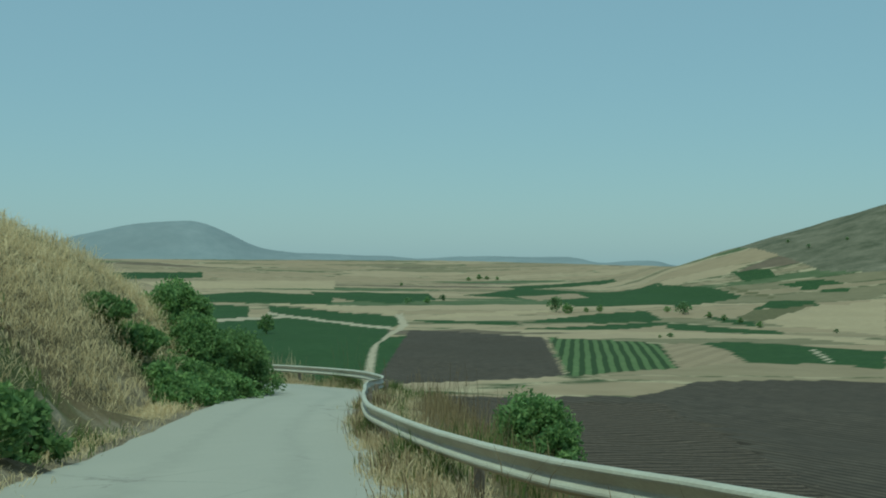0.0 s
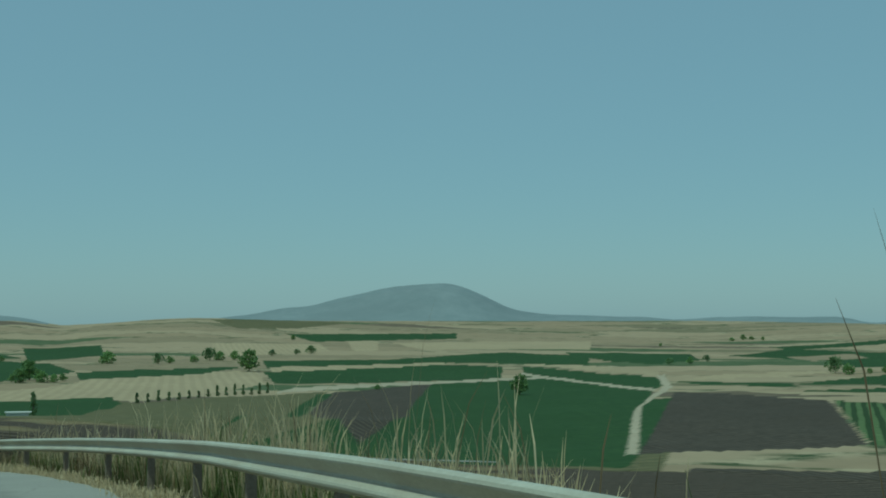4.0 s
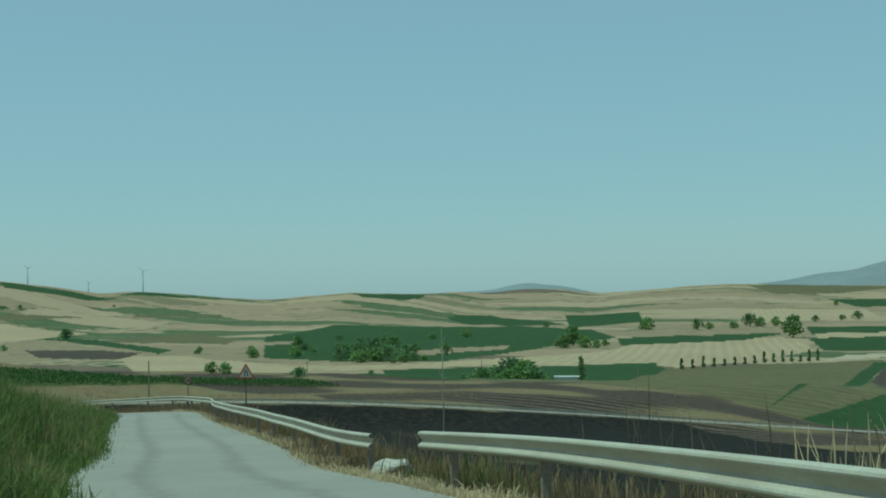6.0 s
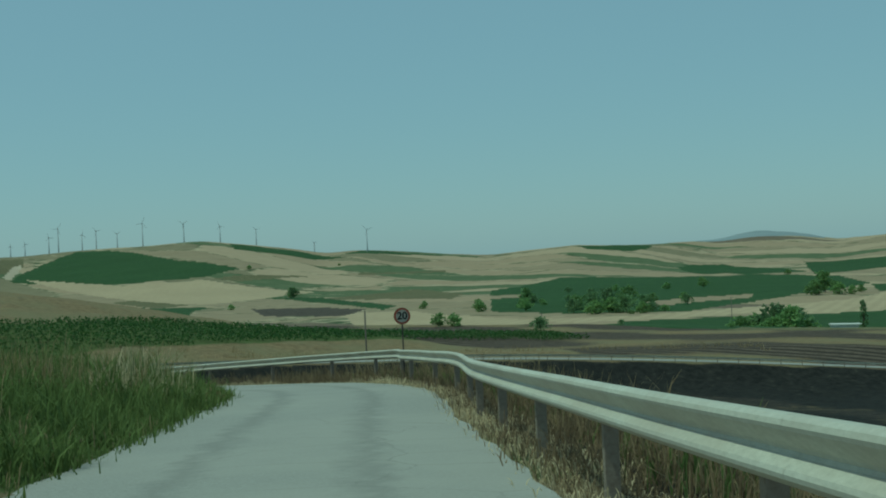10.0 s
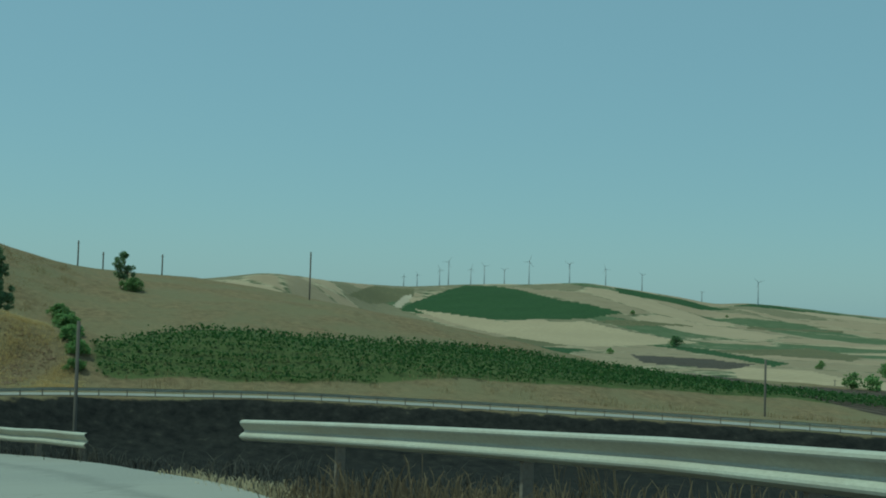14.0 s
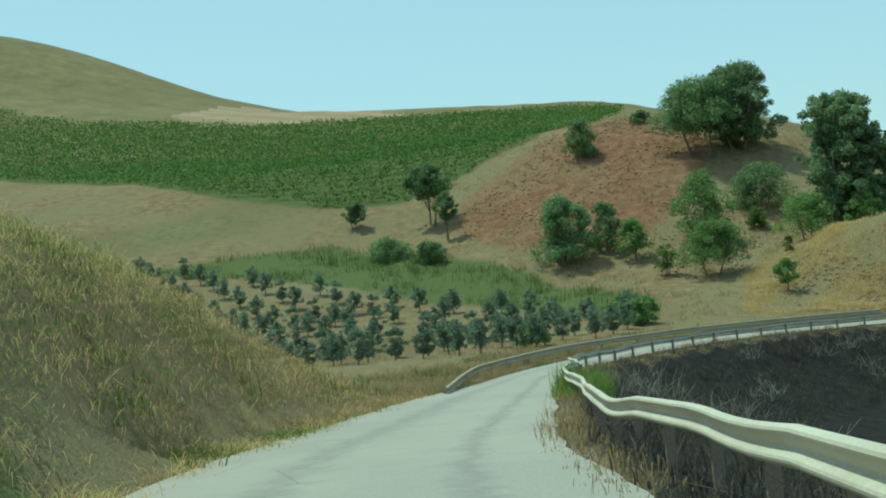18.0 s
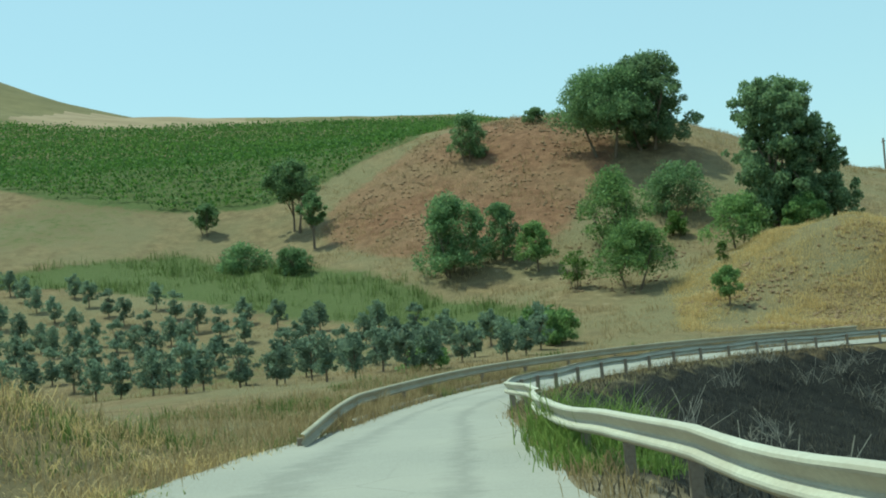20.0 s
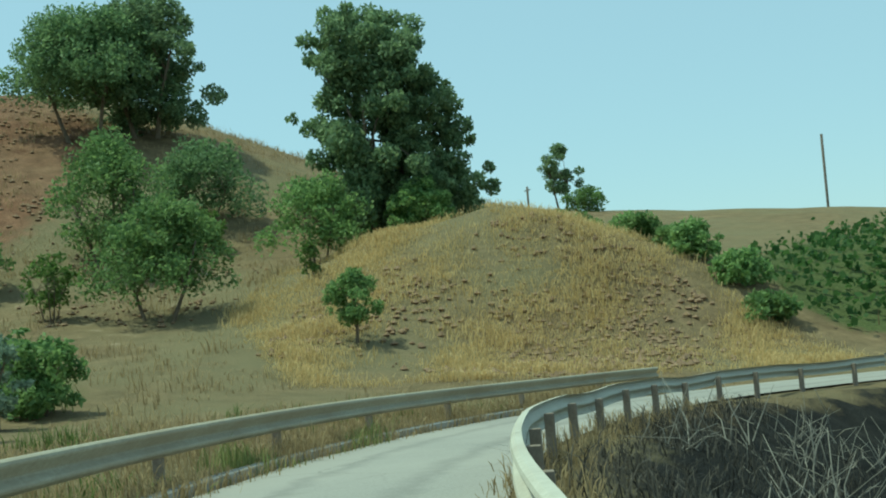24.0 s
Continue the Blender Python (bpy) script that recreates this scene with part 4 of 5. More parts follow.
x, y, s, d, r = strip(1800, 112, 142, 3.9, 6.5, 50)
tufts("green_grass", "tall green stems among wild oats", x, y, r.uniform(0.5, 1.1, len(x)), M_WEED, 6, 0.2, 0.35, 0.014, False, 60)
x, y, s, d, r = strip(60, 205, 213, -3.2, -5.0, 53)
tufts("dry_grass", "pale feathery plumes above the green verge", x, y, r.uniform(0.8, 1.25, len(x)), M_BLEACHED, 7, 0.15, 0.3, 0.015, True, 61)
x, y, s, d, r = strip(4200, 158, 237, 2.7, 6.5, 64, None, 1.1)
tufts("brown_stems", "short brown dead grass round the guardrail posts", x, y, r.uniform(0.2, 0.55, len(x)), M_BROWN, 8, 0.2, 0.55, 0.013, True, 62)
# slopes beyond
def area(n, poly, seed):
    r = np.random.RandomState(seed)
    p = np.array(poly)
    x, y = r.uniform(p[:, 0].min(), p[:, 0].max(), n), r.uniform(p[:, 1].min(), p[:, 1].max(), n)
    k = within(x, y, poly) & (np.abs(road_frame(x, y)[1]) > 3.2) & (waves(x, y, 7, seed) + r.normal(0, 0.3, n) > -0.12)
    return x[k], y[k], r


x, y, r = area(15000, [(-226, 122), (-231, 128), (-246, 129), (-256, 136), (-262, 150), (-290, 160), (-310, 160), (-312, 100), (-285, 92), (-262, 100), (-240, 122)], 61)
tufts("dry_grass", "sun-bleached grass on the red slope", x, y, r.uniform(0.25, 0.6, len(x)), M_STRAW, 6, 0.3, 0.6, 0.028, False, 71)
x, y, r = area(24000, [(-231, 128), (-246, 129), (-256, 136), (-259, 142), (-252, 147), (-240, 149), (-230, 150)], 65)
tufts("dry_grass", "golden grass covering the rounded mound", x, y, r.uniform(0.2, 0.5, len(x)), M_GOLDEN, 7, 0.3, 0.7, 0.022, False, 75)
x, y, r = area(5000, [(-262, 64), (-276, 84), (-262, 104), (-240, 122), (-226, 121), (-246, 104), (-258, 84)], 62)
tufts("green_grass", "green reedy grass above the olive grove", x, y, r.uniform(0.6, 1.2, len(x)), M_WEED, 7, 0.3, 0.4, 0.035, False, 72)
x, y, r = area(4200, GROVE, 63)
tufts("dry_grass", "dry weeds between the olive trees", x, y, r.uniform(0.2, 0.5, len(x)), M_STRAW, 6, 0.3, 0.6, 0.024, False, 73)
x, y, r = area(4200, [(-229, 150), (-231, 175), (-222, 200), (-196, 240), (-170, 268), (-178, 276), (-206, 244), (-232, 205), (-241, 175), (-238, 152)], 64)
tufts("dry_grass", "dry grass strip between far road and vineyard", x, y, r.uniform(0.5, 1.1, len(x)), M_STRAW, 6, 0.4, 0.5, 0.04, False, 74)


# ---- trees and shrubs ----
M_BARK = mottled("grey_brown_bark", (0.10, 0.075, 0.05), (0.24, 0.19, 0.14), 2.0, 14.0, 0.9, 0.6, 0.03, stretch=(1, 1, 0.3))
M_GUM = leaf_material("gum_leaves", (0.125, 0.192, 0.095), (0.338, 0.429, 0.216))
M_SHRUB = leaf_material("shrub_leaves", (0.111, 0.192, 0.067), (0.316, 0.431, 0.153))
M_DARKLEAF = leaf_material("dark_leaves", (0.099, 0.165, 0.074), (0.27, 0.365, 0.161))
M_LIME = leaf_material("bright_leaves", (0.07, 0.125, 0.03), (0.18, 0.25, 0.07))
M_OLIVE = leaf_material("olive_leaves", (0.129, 0.179, 0.121), (0.291, 0.353, 0.241))
M_VINE_DARK = leaf_material("deep_green_vine_leaves", (0.040, 0.085, 0.024), (0.10, 0.17, 0.048))
M_VINE = leaf_material("vine_leaves", (0.066, 0.136, 0.029), (0.175, 0.285, 0.067))


def leaf_cloud(name, blobs, count, size, mat, seed, droop=0.0):
    """Leaves scattered through the outer part of many small clumps."""
    r = np.random.RandomState(seed)
    b = np.array(blobs, float)
    pick = r.choice(len(b), count, p=b[:, 3] ** 2 / (b[:, 3] ** 2).sum())
    u = r.normal(size=(count, 3))
    u /= np.linalg.norm(u, axis=1)[:, None]
    c = b[pick, :3] + u * (b[pick, 3] * r.uniform(0.45, 1.08, count))[:, None] * np.array([1, 1, 0.85])
    p = r.normal(size=(count, 3))
    p[:, 2] -= droop
    p /= np.linalg.norm(p, axis=1)[:, None]
    q = np.cross(p, r.normal(size=(count, 3)))
    q /= np.linalg.norm(q, axis=1)[:, None] + 1e-9
    k = (size * r.uniform(0.6, 1.4, count))[:, None]
    v = np.stack([c - p * k, c + q * k * 0.45, c + p * k, c - q * k * 0.45], 1)
    return blade_mesh(name, v.reshape(-1, 3), np.arange(count * 4).reshape(-1, 4), (mat,))


def limb_mesh(name, paths):
    """Tapered limbs, each a list of points and the radii at its two ends."""
    vs, fs = [], []
    for pts, r0, r1 in paths:
        pts, first, k = [Vector(p) for p in pts], len(vs), 7
        for i, p in enumerate(pts):
            d = (pts[min(i + 1, len(pts) - 1)] - pts[max(i - 1, 0)]).normalized()
            a = d.orthogonal().normalized()
            b = d.cross(a)
            rad = r0 + (r1 - r0) * i / (len(pts) - 1)
            vs += [p + (a * math.cos(6.283 * j / k) + b * math.sin(6.283 * j / k)) * rad for j in range(k)]
        for i in range(len(pts) - 1):
            fs += [(first + i * k + j, first + i * k + (j + 1) % k, first + (i + 1) * k + (j + 1) % k, first + (i + 1) * k + j) for j in range(k)]
        fs.append(tuple(first + (len(pts) - 1) * k + j for j in range(k)))
    return mesh_of(name, vs, fs, (M_BARK,))


def plant(name, label, category, x, y, height, width, leaf, count, size, seed, stem=0.25, stems=1, clumps=26, shape="round", group="", lean=(0, 0), z=None, droop=0.0):
    """A tree or shrub: stems and limbs that reach into a crown of uneven leafy clumps."""
    r = random.Random(seed)
    ob = new(name)
    ob.location = (x, y, (ground_at(x, y) if z is None else z) - 0.05)
    blobs, paths = [], []
    far_off = size > 0.35
    clumps, count, size = int(clumps * (5.5 if shape == "tall" else 3.2)), int(count * (0.9 if far_off else 2.4)), size * (0.9 if far_off else 0.74)
    if stem < 0.1 and shape == "round":
        shape = "dome"
    low = height * stem
    for i in range(clumps):
        t = r.random()
        up = low + (height - low) * (0.08 + 0.86 * t)
        if shape == "tall":
            reach = 0.5 * width * (0.42 + 0.58 * math.sin(3.1 * min(1, 0.3 + t * 0.66))) * r.uniform(0.75, 1.15)
        elif shape == "dome":
            reach = 0.5 * width * math.sqrt(max(0.03, 1 - (t * 0.95) ** 2))
        elif shape == "cone":
            reach = 0.5 * width * (1 - t * 0.85)
        else:
            reach = 0.5 * width * math.sqrt(max(0.05, 1 - (2 * t - 0.9) ** 2))
        a, q = r.uniform(0, 6.283), math.sqrt(r.uniform(0.1, 1.0))
        rad = width * (r.uniform(0.035, 0.095) if shape == "tall" else r.uniform(0.06, 0.14))
        if i % 3 == 0:      # the inner mass of the crown
            q, rad = q * 0.5, rad * 1.5
        q = max(0.0, min(q * 1.12, (reach - rad * 0.25) / max(reach, 0.01)))
        blobs.append((math.cos(a) * reach * q + lean[0] * t, math.sin(a) * reach * q + lean[1] * t, up, rad))
    for k in range(stems):
        a = 6.283 * k / stems + r.uniform(0, 2)
        off = 0.0 if stems == 1 else width * 0.10
        top = Vector((math.cos(a) * off * 3 + lean[0] * 0.4, math.sin(a) * off * 3 + lean[1] * 0.4, low + (height - low) * 0.55))
        foot = Vector((math.cos(a) * off, math.sin(a) * off, -0.15))
        mid = foot.lerp(top, 0.5) + Vector((r.uniform(-1, 1), r.uniform(-1, 1), 0)) * width * 0.035
        thick = max(0.03, height * 0.022) / math.sqrt(stems)
        paths.append(([foot, foot.lerp(mid, 0.5), mid, top], thick * 1.3, thick * 0.35))
        for b in r.sample(blobs, min(len(blobs), 7)):
            start = foot.lerp(top, r.uniform(0.35, 0.95))
            end = Vector(b[:3])
            paths.append(([start, start.lerp(end, 0.5) + Vector((0, 0, height * 0.03)), end], thick * 0.45, thick * 0.1))
    part("trunk", limb_mesh("trunk", paths), ob)
    part("crown", leaf_cloud("crown", blobs, count, size, leaf, seed, droop), ob)
    return tagged(ob, label, category, group)


# the slope beyond the bend
plant("umbrella_tree", "broad dark tree with domed crown on the red slope", "tree", -280.2, 127.0, 8.5, 11.2, M_DARKLEAF, 13000, 0.2, 101, 0.36, 2, 34, "dome")
plant("gum_tree", "leafy gum tree rising behind the domed one", "tree", -282.0, 131.2, 9.8, 9.6, M_GUM, 13000, 0.22, 102, 0.06, 2, 30, "tall")
plant("gum_tree", "tall ragged eucalyptus with drooping grey-green foliage", "tree", -256.4, 139.0, 13.4, 8.4, M_GUM, 19000, 0.21, 103, 0.03, 3, 36, "tall", droop=0.8)
plant("gum_tree", "slim eucalyptus leaning out of the clump", "tree", -255.6, 142.4, 10.0, 6.4, M_GUM, 9000, 0.2, 104, 0.04, 2, 24, "tall", lean=(0, -1.2), droop=0.8)
plant("shrub", "rounded dark evergreen shrub on the hill crest", "shrub", -286.4, 112.8, 5.0, 4.6, M_DARKLEAF, 2600, 0.18, 105, 0.03, 3, 18)
plant("shrub", "low bush on the hill crest", "shrub", -295.0, 120.0, 1.7, 3.0, M_DARKLEAF, 900, 0.18, 106, 0.02, 3, 12)
plant("shrub", "dense dark green conical bush on dry slope", "shrub", -256.8, 112.6, 6.6, 6.2, M_DARKLEAF, 5200, 0.18, 107, 0.02, 4, 34, "dome")
plant("shrub", "dark leafy bush beside a denser one", "shrub", -259.4, 116.4, 4.8, 4.0, M_DARKLEAF, 2400, 0.17, 108, 0.03, 3, 20)
plant("small_tree", "small grey-green tree with a bare stem", "tree", -256.2, 119.4, 3.9, 3.5, M_SHRUB, 2000, 0.15, 109, 0.24, 1, 18, "dome")
plant("small_tree", "tall light green acacia on the slope", "tree", -259.0, 126.0, 6.6, 6.8, M_SHRUB, 4400, 0.17, 110, 0.12, 3, 26)
plant("small_tree", "leaning olive-green tree with a forked trunk", "tree", -246.4, 126.3, 4.9, 5.8, M_SHRUB, 4200, 0.15, 111, 0.22, 2, 28, "dome", lean=(0, 0.5))
plant("small_tree", "dusty olive-green tree below the eucalyptus", "tree", -254.0, 135.2, 4.3, 5.6, M_SHRUB, 2600, 0.16, 112, 0.2, 3, 20, "dome")
plant("sapling", "spindly fig sapling on bare ground", "shrub", -248.4, 122.2, 3.0, 2.6, M_LIME, 520, 0.15, 113, 0.15, 5, 12)
plant("shrub", "bright leafy shrub among darker bushes", "shrub", -262.0, 131.2, 2.0, 2.4, M_LIME, 900, 0.15, 114, 0.05, 4, 14)
plant("sapling", "thin yellow-green sapling on the dry slope", "shrub", -247.0, 133.0, 1.7, 1.3, M_LIME, 260, 0.12, 115, 0.1, 3, 9)
plant("shrub", "dense bush at the foot of the eucalyptus", "shrub", -253.0, 140.2, 2.9, 3.6, M_SHRUB, 2400, 0.16, 116, 0.03, 4, 20)
plant("shrub", "shaded bush under the big gum tree", "shrub", -266.6, 132.0, 4.8, 6.6, M_DARKLEAF, 3000, 0.18, 117, 0.02, 4, 24)
plant("small_tree", "small round-headed tree beside the grassy mound", "tree", -237.0, 131.8, 2.7, 2.2, M_SHRUB, 1800, 0.10, 118, 0.28, 1, 16)
plant("small_tree", "slender tree pair on the dry terrace", "tree", -280.0, 95.0, 7.2, 6.0, M_DARKLEAF, 4200, 0.2, 119, 0.45, 2, 22, "dome")
plant("small_tree", "thin leaning tree on the dry terrace", "tree", -273.0, 98.2, 5.4, 2.8, M_DARKLEAF, 1500, 0.18, 120, 0.42, 1, 14)
plant("shrub", "scrubby tree at the vineyard corner", "shrub", -282.0, 85.4, 3.4, 3.2, M_DARKLEAF, 1500, 0.18, 121, 0.2, 2, 16)
plant("shrub", "scrub in the shaded hollow", "shrub", -267.5, 92.6, 2.4, 5.4, M_DARKLEAF, 1800, 0.18, 122, 0.02, 4, 20)
plant("shrub", "scrub under the terrace edge", "shrub", -263.0, 98.0, 2.2, 4.0, M_DARKLEAF, 1500, 0.18, 123, 0.02, 4, 18)
plant("small_tree", "lone windswept tree on the skyline", "tree", -287.2, 164.8, 5.4, 3.6, M_GUM, 1700, 0.18, 124, 0.22, 2, 11)
plant("shrub", "low bush at the foot of the lone tree", "shrub", -285.0, 165.6, 2.0, 4.0, M_SHRUB, 1200, 0.17, 125, 0.02, 4, 14)
for k in range(9):
    plant("shrub", "bramble bush along the ditch beside the mound", "shrub", -237.5 - 2.9 * k, 149.2 + 0.5 * (k % 2) + 0.25 * k, 1.1 + 0.3 * (k % 3), 2.8, M_SHRUB, 900, 0.18, 130 + k, 0.02, 3, 14, group="ditch brambles")
for k, (bx, by, bh, bw) in enumerate([(-232, 119, 1.8, 3.2), (-228.5, 120.5, 2.4, 2.6), (-214, 114, 1.5, 2.4)]):
    plant("shrub", "leafy green bush in dry grass", "shrub", bx, by, bh, bw, M_SHRUB, 1300, 0.15, 150 + k, 0.03, 3, 16)

# bushes on the first bank
for k, (bs, bd, bh, bw) in enumerate([(107, -3.1, 2.3, 3.4), (104, -2.8, 2.3, 3.2), (101.4, -2.5, 2.1, 3.0), (99, -2.8, 2.0, 3.0), (97.4, -3.8, 1.9, 3.0), (102, -4.8, 1.9, 3.0), (99.5, -4.6, 1.8, 2.8)]):
    p = on_road(bs, bd)
    plant("shrub", "dense dark bush overhanging the road at the bend", "shrub", p.x, p.y, bh, bw, M_SHRUB, 4200, 0.10, 160 + k, 0.02, 4, 32, group="bend bushes")
for k, (bs, bd, bh, bw) in enumerate([(93, -3.2, 0.7, 2.2), (91.2, -3.7, 0.6, 2.2), (96.0, -2.6, 0.8, 2.2), (94.4, -2.7, 0.7, 2.0), (75.2, -3.2, 1.0, 1.6), (73.4, -3.6, 1.2, 2.0), (92.4, -2.7, 0.6, 1.6), (92.0, -4.4, 0.5, 2.0), (90.6, -5.0, 0.45, 1.8), (94.5, -3.8, 0.6, 2.4), (96, -3.6, 0.8, 2.4), (90.0, -3.0, 0.5, 1.4)]):
    p = on_road(bs, bd)
    plant("shrub", "green weedy shrub on the roadside bank", "shrub", p.x, p.y, bh, bw, M_SHRUB, 2400, 0.1, 170 + k, 0.02, 4, 26, group="bank shrubs")
p = on_road(98, 7.0)
plant("shrub", "round bush on the slope below the guardrail", "shrub", p.x, p.y, 2.5, 4.0, M_SHRUB, 5000, 0.12, 180, 0.04, 4, 30)

# the olive grove
M_OL = []
for k in range(4):
    M_OL.append(plant("olive_tree", "young grey-green olive tree in a tilled grove", "tree", -229.0 - 4.1 * k, 104.0, 2.3 - 0.2 * (k % 2), 1.7, M_OLIVE, 620, 0.12, 200 + k, 0.16, 1, 12, "round", "olive grove"))
first_row = [tuple(o.location[:2]) for o in M_OL]
r = random.Random(7)
placed = list(first_row)
for a in range(-4, 20):
    for b in range(-8, 18):
        ox, oy = -209 - 4.2 * a * 0.78 - 4.2 * b * 0.50, 114 - 4.2 * a * 0.62 + 4.2 * b * 0.78 - 6
        ox, oy = ox + r.uniform(-0.35, 0.35), oy + r.uniform(-0.35, 0.35)
        if within(np.array([ox]), np.array([oy]), GROVE)[0] and min((ox - q[0]) ** 2 + (oy - q[1]) ** 2 for q in placed) > 7 and abs(road_frame(np.array([ox]), np.array([oy]))[1][0]) > 3.8:
            placed.append((ox, oy))
            copy_thing(r.choice(M_OL), pose(ox, oy, ground_at(ox, oy) - 0.05, 0, 0, r.uniform(0, 360)))


# ---- vineyards ----
def vineyard(name, label, poly, turn, gap, seed, tall=1.1, leaf=0.19, mat=None):
    """Rows of leafy vines across a field."""
    r = np.random.RandomState(seed)
    p = np.array(poly, float)
    c, s = math.cos(radians(turn)), math.sin(radians(turn))
    u, v = p[:, 0] * c + p[:, 1] * s, -p[:, 0] * s + p[:, 1] * c
    pts = []
    for row in np.arange(v.min(), v.max(), gap):
        a = np.arange(u.min(), u.max(), 0.55)
        b = row + r.normal(0, 0.08, len(a))
        pts.append(np.stack([a * c - b * s, a * s + b * c], 1))
    q = np.concatenate(pts)
    q = q[within(q[:, 0], q[:, 1], poly)]
    q = q[r.uniform(0, 1, len(q)) > 0.06]
    z = ground_height(q[:, 0], q[:, 1])[0]
    n = 11
    count = len(q) * n
    base = np.repeat(np.stack([q[:, 0], q[:, 1], z + tall * 0.62], 1), n, 0)
    cen = base + r.normal(0, 1, (count, 3)) * np.array([0.42, 0.42, 0.24 * tall])
    d = r.normal(size=(count, 3))
    d /= np.linalg.norm(d, axis=1)[:, None]
    e = np.cross(d, r.normal(size=(count, 3)))
    e /= np.linalg.norm(e, axis=1)[:, None] + 1e-9
    k = (leaf * r.uniform(0.6, 1.3, count))[:, None]
    vv = np.stack([cen - d * k, cen + e * k * 0.8, cen + d * k, cen - e * k * 0.8], 1)
    ob = new(name, blade_mesh(name, vv.reshape(-1, 3), np.arange(count * 4).reshape(-1, 4), (mat or M_VINE,)))
    return tagged(ob, label, "vineyard", kind="stuff")


vineyard("vineyard", "green vineyard rows on the hillside", SOUTH_VINES, 100, 2.6, 301)
vineyard("vineyard", "green vineyard rows below a dry hill", NORTH_VINES, 78, 2.2, 302, 0.85, 0.18, M_VINE_DARK)

# ---- trees of the valley ----
FAR = [plant("valley_tree", "dark round tree in the farmed valley", "tree", -270, 436, 8.0, 9.0, M_SHRUB, 560, 0.75, 400, 0.12, 1, 18, "round", "valley trees"),
       plant("valley_tree", "dark spreading tree in the farmed valley", "tree", -282, 446, 9.0, 12.0, M_DARKLEAF, 600, 0.85, 401, 0.15, 1, 20, "dome", "valley trees"),
       plant("valley_tree", "low hedge tree in the farmed valley", "tree", -293, 452, 6.0, 9.0, M_SHRUB, 520, 0.75, 402, 0.05, 2, 18, "round", "valley trees")]
plant("cypress", "slim dark cypress in the valley", "tree", -243, 430, 9.5, 2.6, M_DARKLEAF, 900, 0.4, 404, 0.03, 1, 22, "tall")
# trees of the valley: place and height
EAST = [(49, 1017, 9.9), (57, 996, 8.8), (140, 954, 7.7), (82, 996, 5.3), (72, 1005, 4.5), (-61, 1165, 6.2), (-78, 1164, 4.6), (-49, 1227, 4.9), (-36, 1960, 6.1), (-20, 1981, 7.9), (-8, 1991, 6.2), (8, 1971, 6.1), (-123, 1726, 4.6), (94, 693, 2.2), (88, 690, 1.9), (132, 983, 4.4), (153, 918, 4.1), (156, 877, 3.9), (161, 846, 3.8), (166, 810, 3.7), (197, 747, 2.1), (345, 1510, 3.4), (350, 1434, 3.9), (389, 1420, 3.9)]
MIDDLE = [(-409, 1030, 16.7), (-581, 1115, 12.7), (-612, 687, 8.4), (-680, 969, 7.0), (-516, 720, 5.1), (-529, 1111, 8.3), (-525, 1126, 6.3), (-523, 1174, 7.6), (-525, 1215, 10.1), (-520, 1228, 10.1), (-508, 1237, 9.0), (-632, 1743, 7.9), (-494, 1425, 7.7), (-517, 1362, 5.6), (-505, 1409, 5.1), (-506, 611, 7.2), (-492, 609, 7.7), (-472, 602, 6.3), (-515, 666, 10.4), (-500, 662, 5.5), (-484, 810, 10.2), (-496, 844, 13.0), (-474, 822, 8.7), (-469, 830, 6.3), (-472, 847, 4.8), (-129, 714, 10.0), (-230, 791, 3.4), (-713, 1152, 5.7)]
WEST = [(-1052, 830, 9.0), (-274, 296, 3.0), (-272, 299, 3.3), (-633, 617, 3.6), (-554, 588, 6.6), (-537, 605, 6.6), (-485, 585, 6.1), (-465, 577, 7.7), (-467, 591, 7.3), (-462, 598, 7.3), (-443, 586, 6.5), (-490, 687, 4.8), (-518, 691, 5.6), (-659, 832, 5.3), (-647, 924, 6.5), (-655, 888, 5.5), (-241, 294, 2.5), (-252, 334, 1.2), (-229, 345, 1.5), (-1034, 818, 8.3), (-1415, 1033, 5.7), (-837, 617, 4.8), (-641, 626, 4.0), (-566, 598, 6.0), (-562, 629, 6.2), (-551, 663, 7.0), (-569, 699, 6.7), (-546, 684, 7.7), (-1454, 1210, 3.9), (-696, 822, 3.7)]
r = random.Random(11)


def grove(n, poly, low=0.6, high=1.2):
    """A loose scatter of trees over part of the valley."""
    p = np.array(poly)
    while n:
        tx, ty = r.uniform(p[:, 0].min(), p[:, 0].max()), r.uniform(p[:, 1].min(), p[:, 1].max())
        if within(np.array([tx]), np.array([ty]), poly)[0]:
            k = r.uniform(low, high)
            t = copy_thing(r.choice(FAR), pose(tx, ty, ground_at(tx, ty) - 0.1, 0, 0, r.uniform(0, 360)))
            t.scale = (k * r.uniform(0.8, 1.5), k, k * r.uniform(0.55, 0.95))
            n -= 1


grove(9, [(-262, 428), (-300, 440), (-312, 470), (-270, 455)], 0.7, 1.1)


def valley_tree(tx, ty, tall):
    t = copy_thing(r.choice(FAR), pose(tx, ty, ground_at(tx, ty) - 0.1, 0, 0, r.uniform(0, 360)))
    k = tall / 7.4
    t.scale = (k * r.uniform(0.85, 1.2), k * r.uniform(0.85, 1.2), k)


# below the rocky hill
for tx, ty, tall in EAST:
    valley_tree(tx, ty, tall)
# along the streams and field edges of the middle valley
for tx, ty, tall in MIDDLE:
    valley_tree(tx, ty, tall)
# below the wind farm
for tx, ty, tall in WEST:
    valley_tree(tx, ty, tall)
grove(10, [(-500, 590), (-440, 575), (-455, 640), (-520, 640)], 0.45, 0.8)
grove(10, [(-560, 640), (-500, 700), (-600, 760), (-640, 690)], 0.4, 0.7)
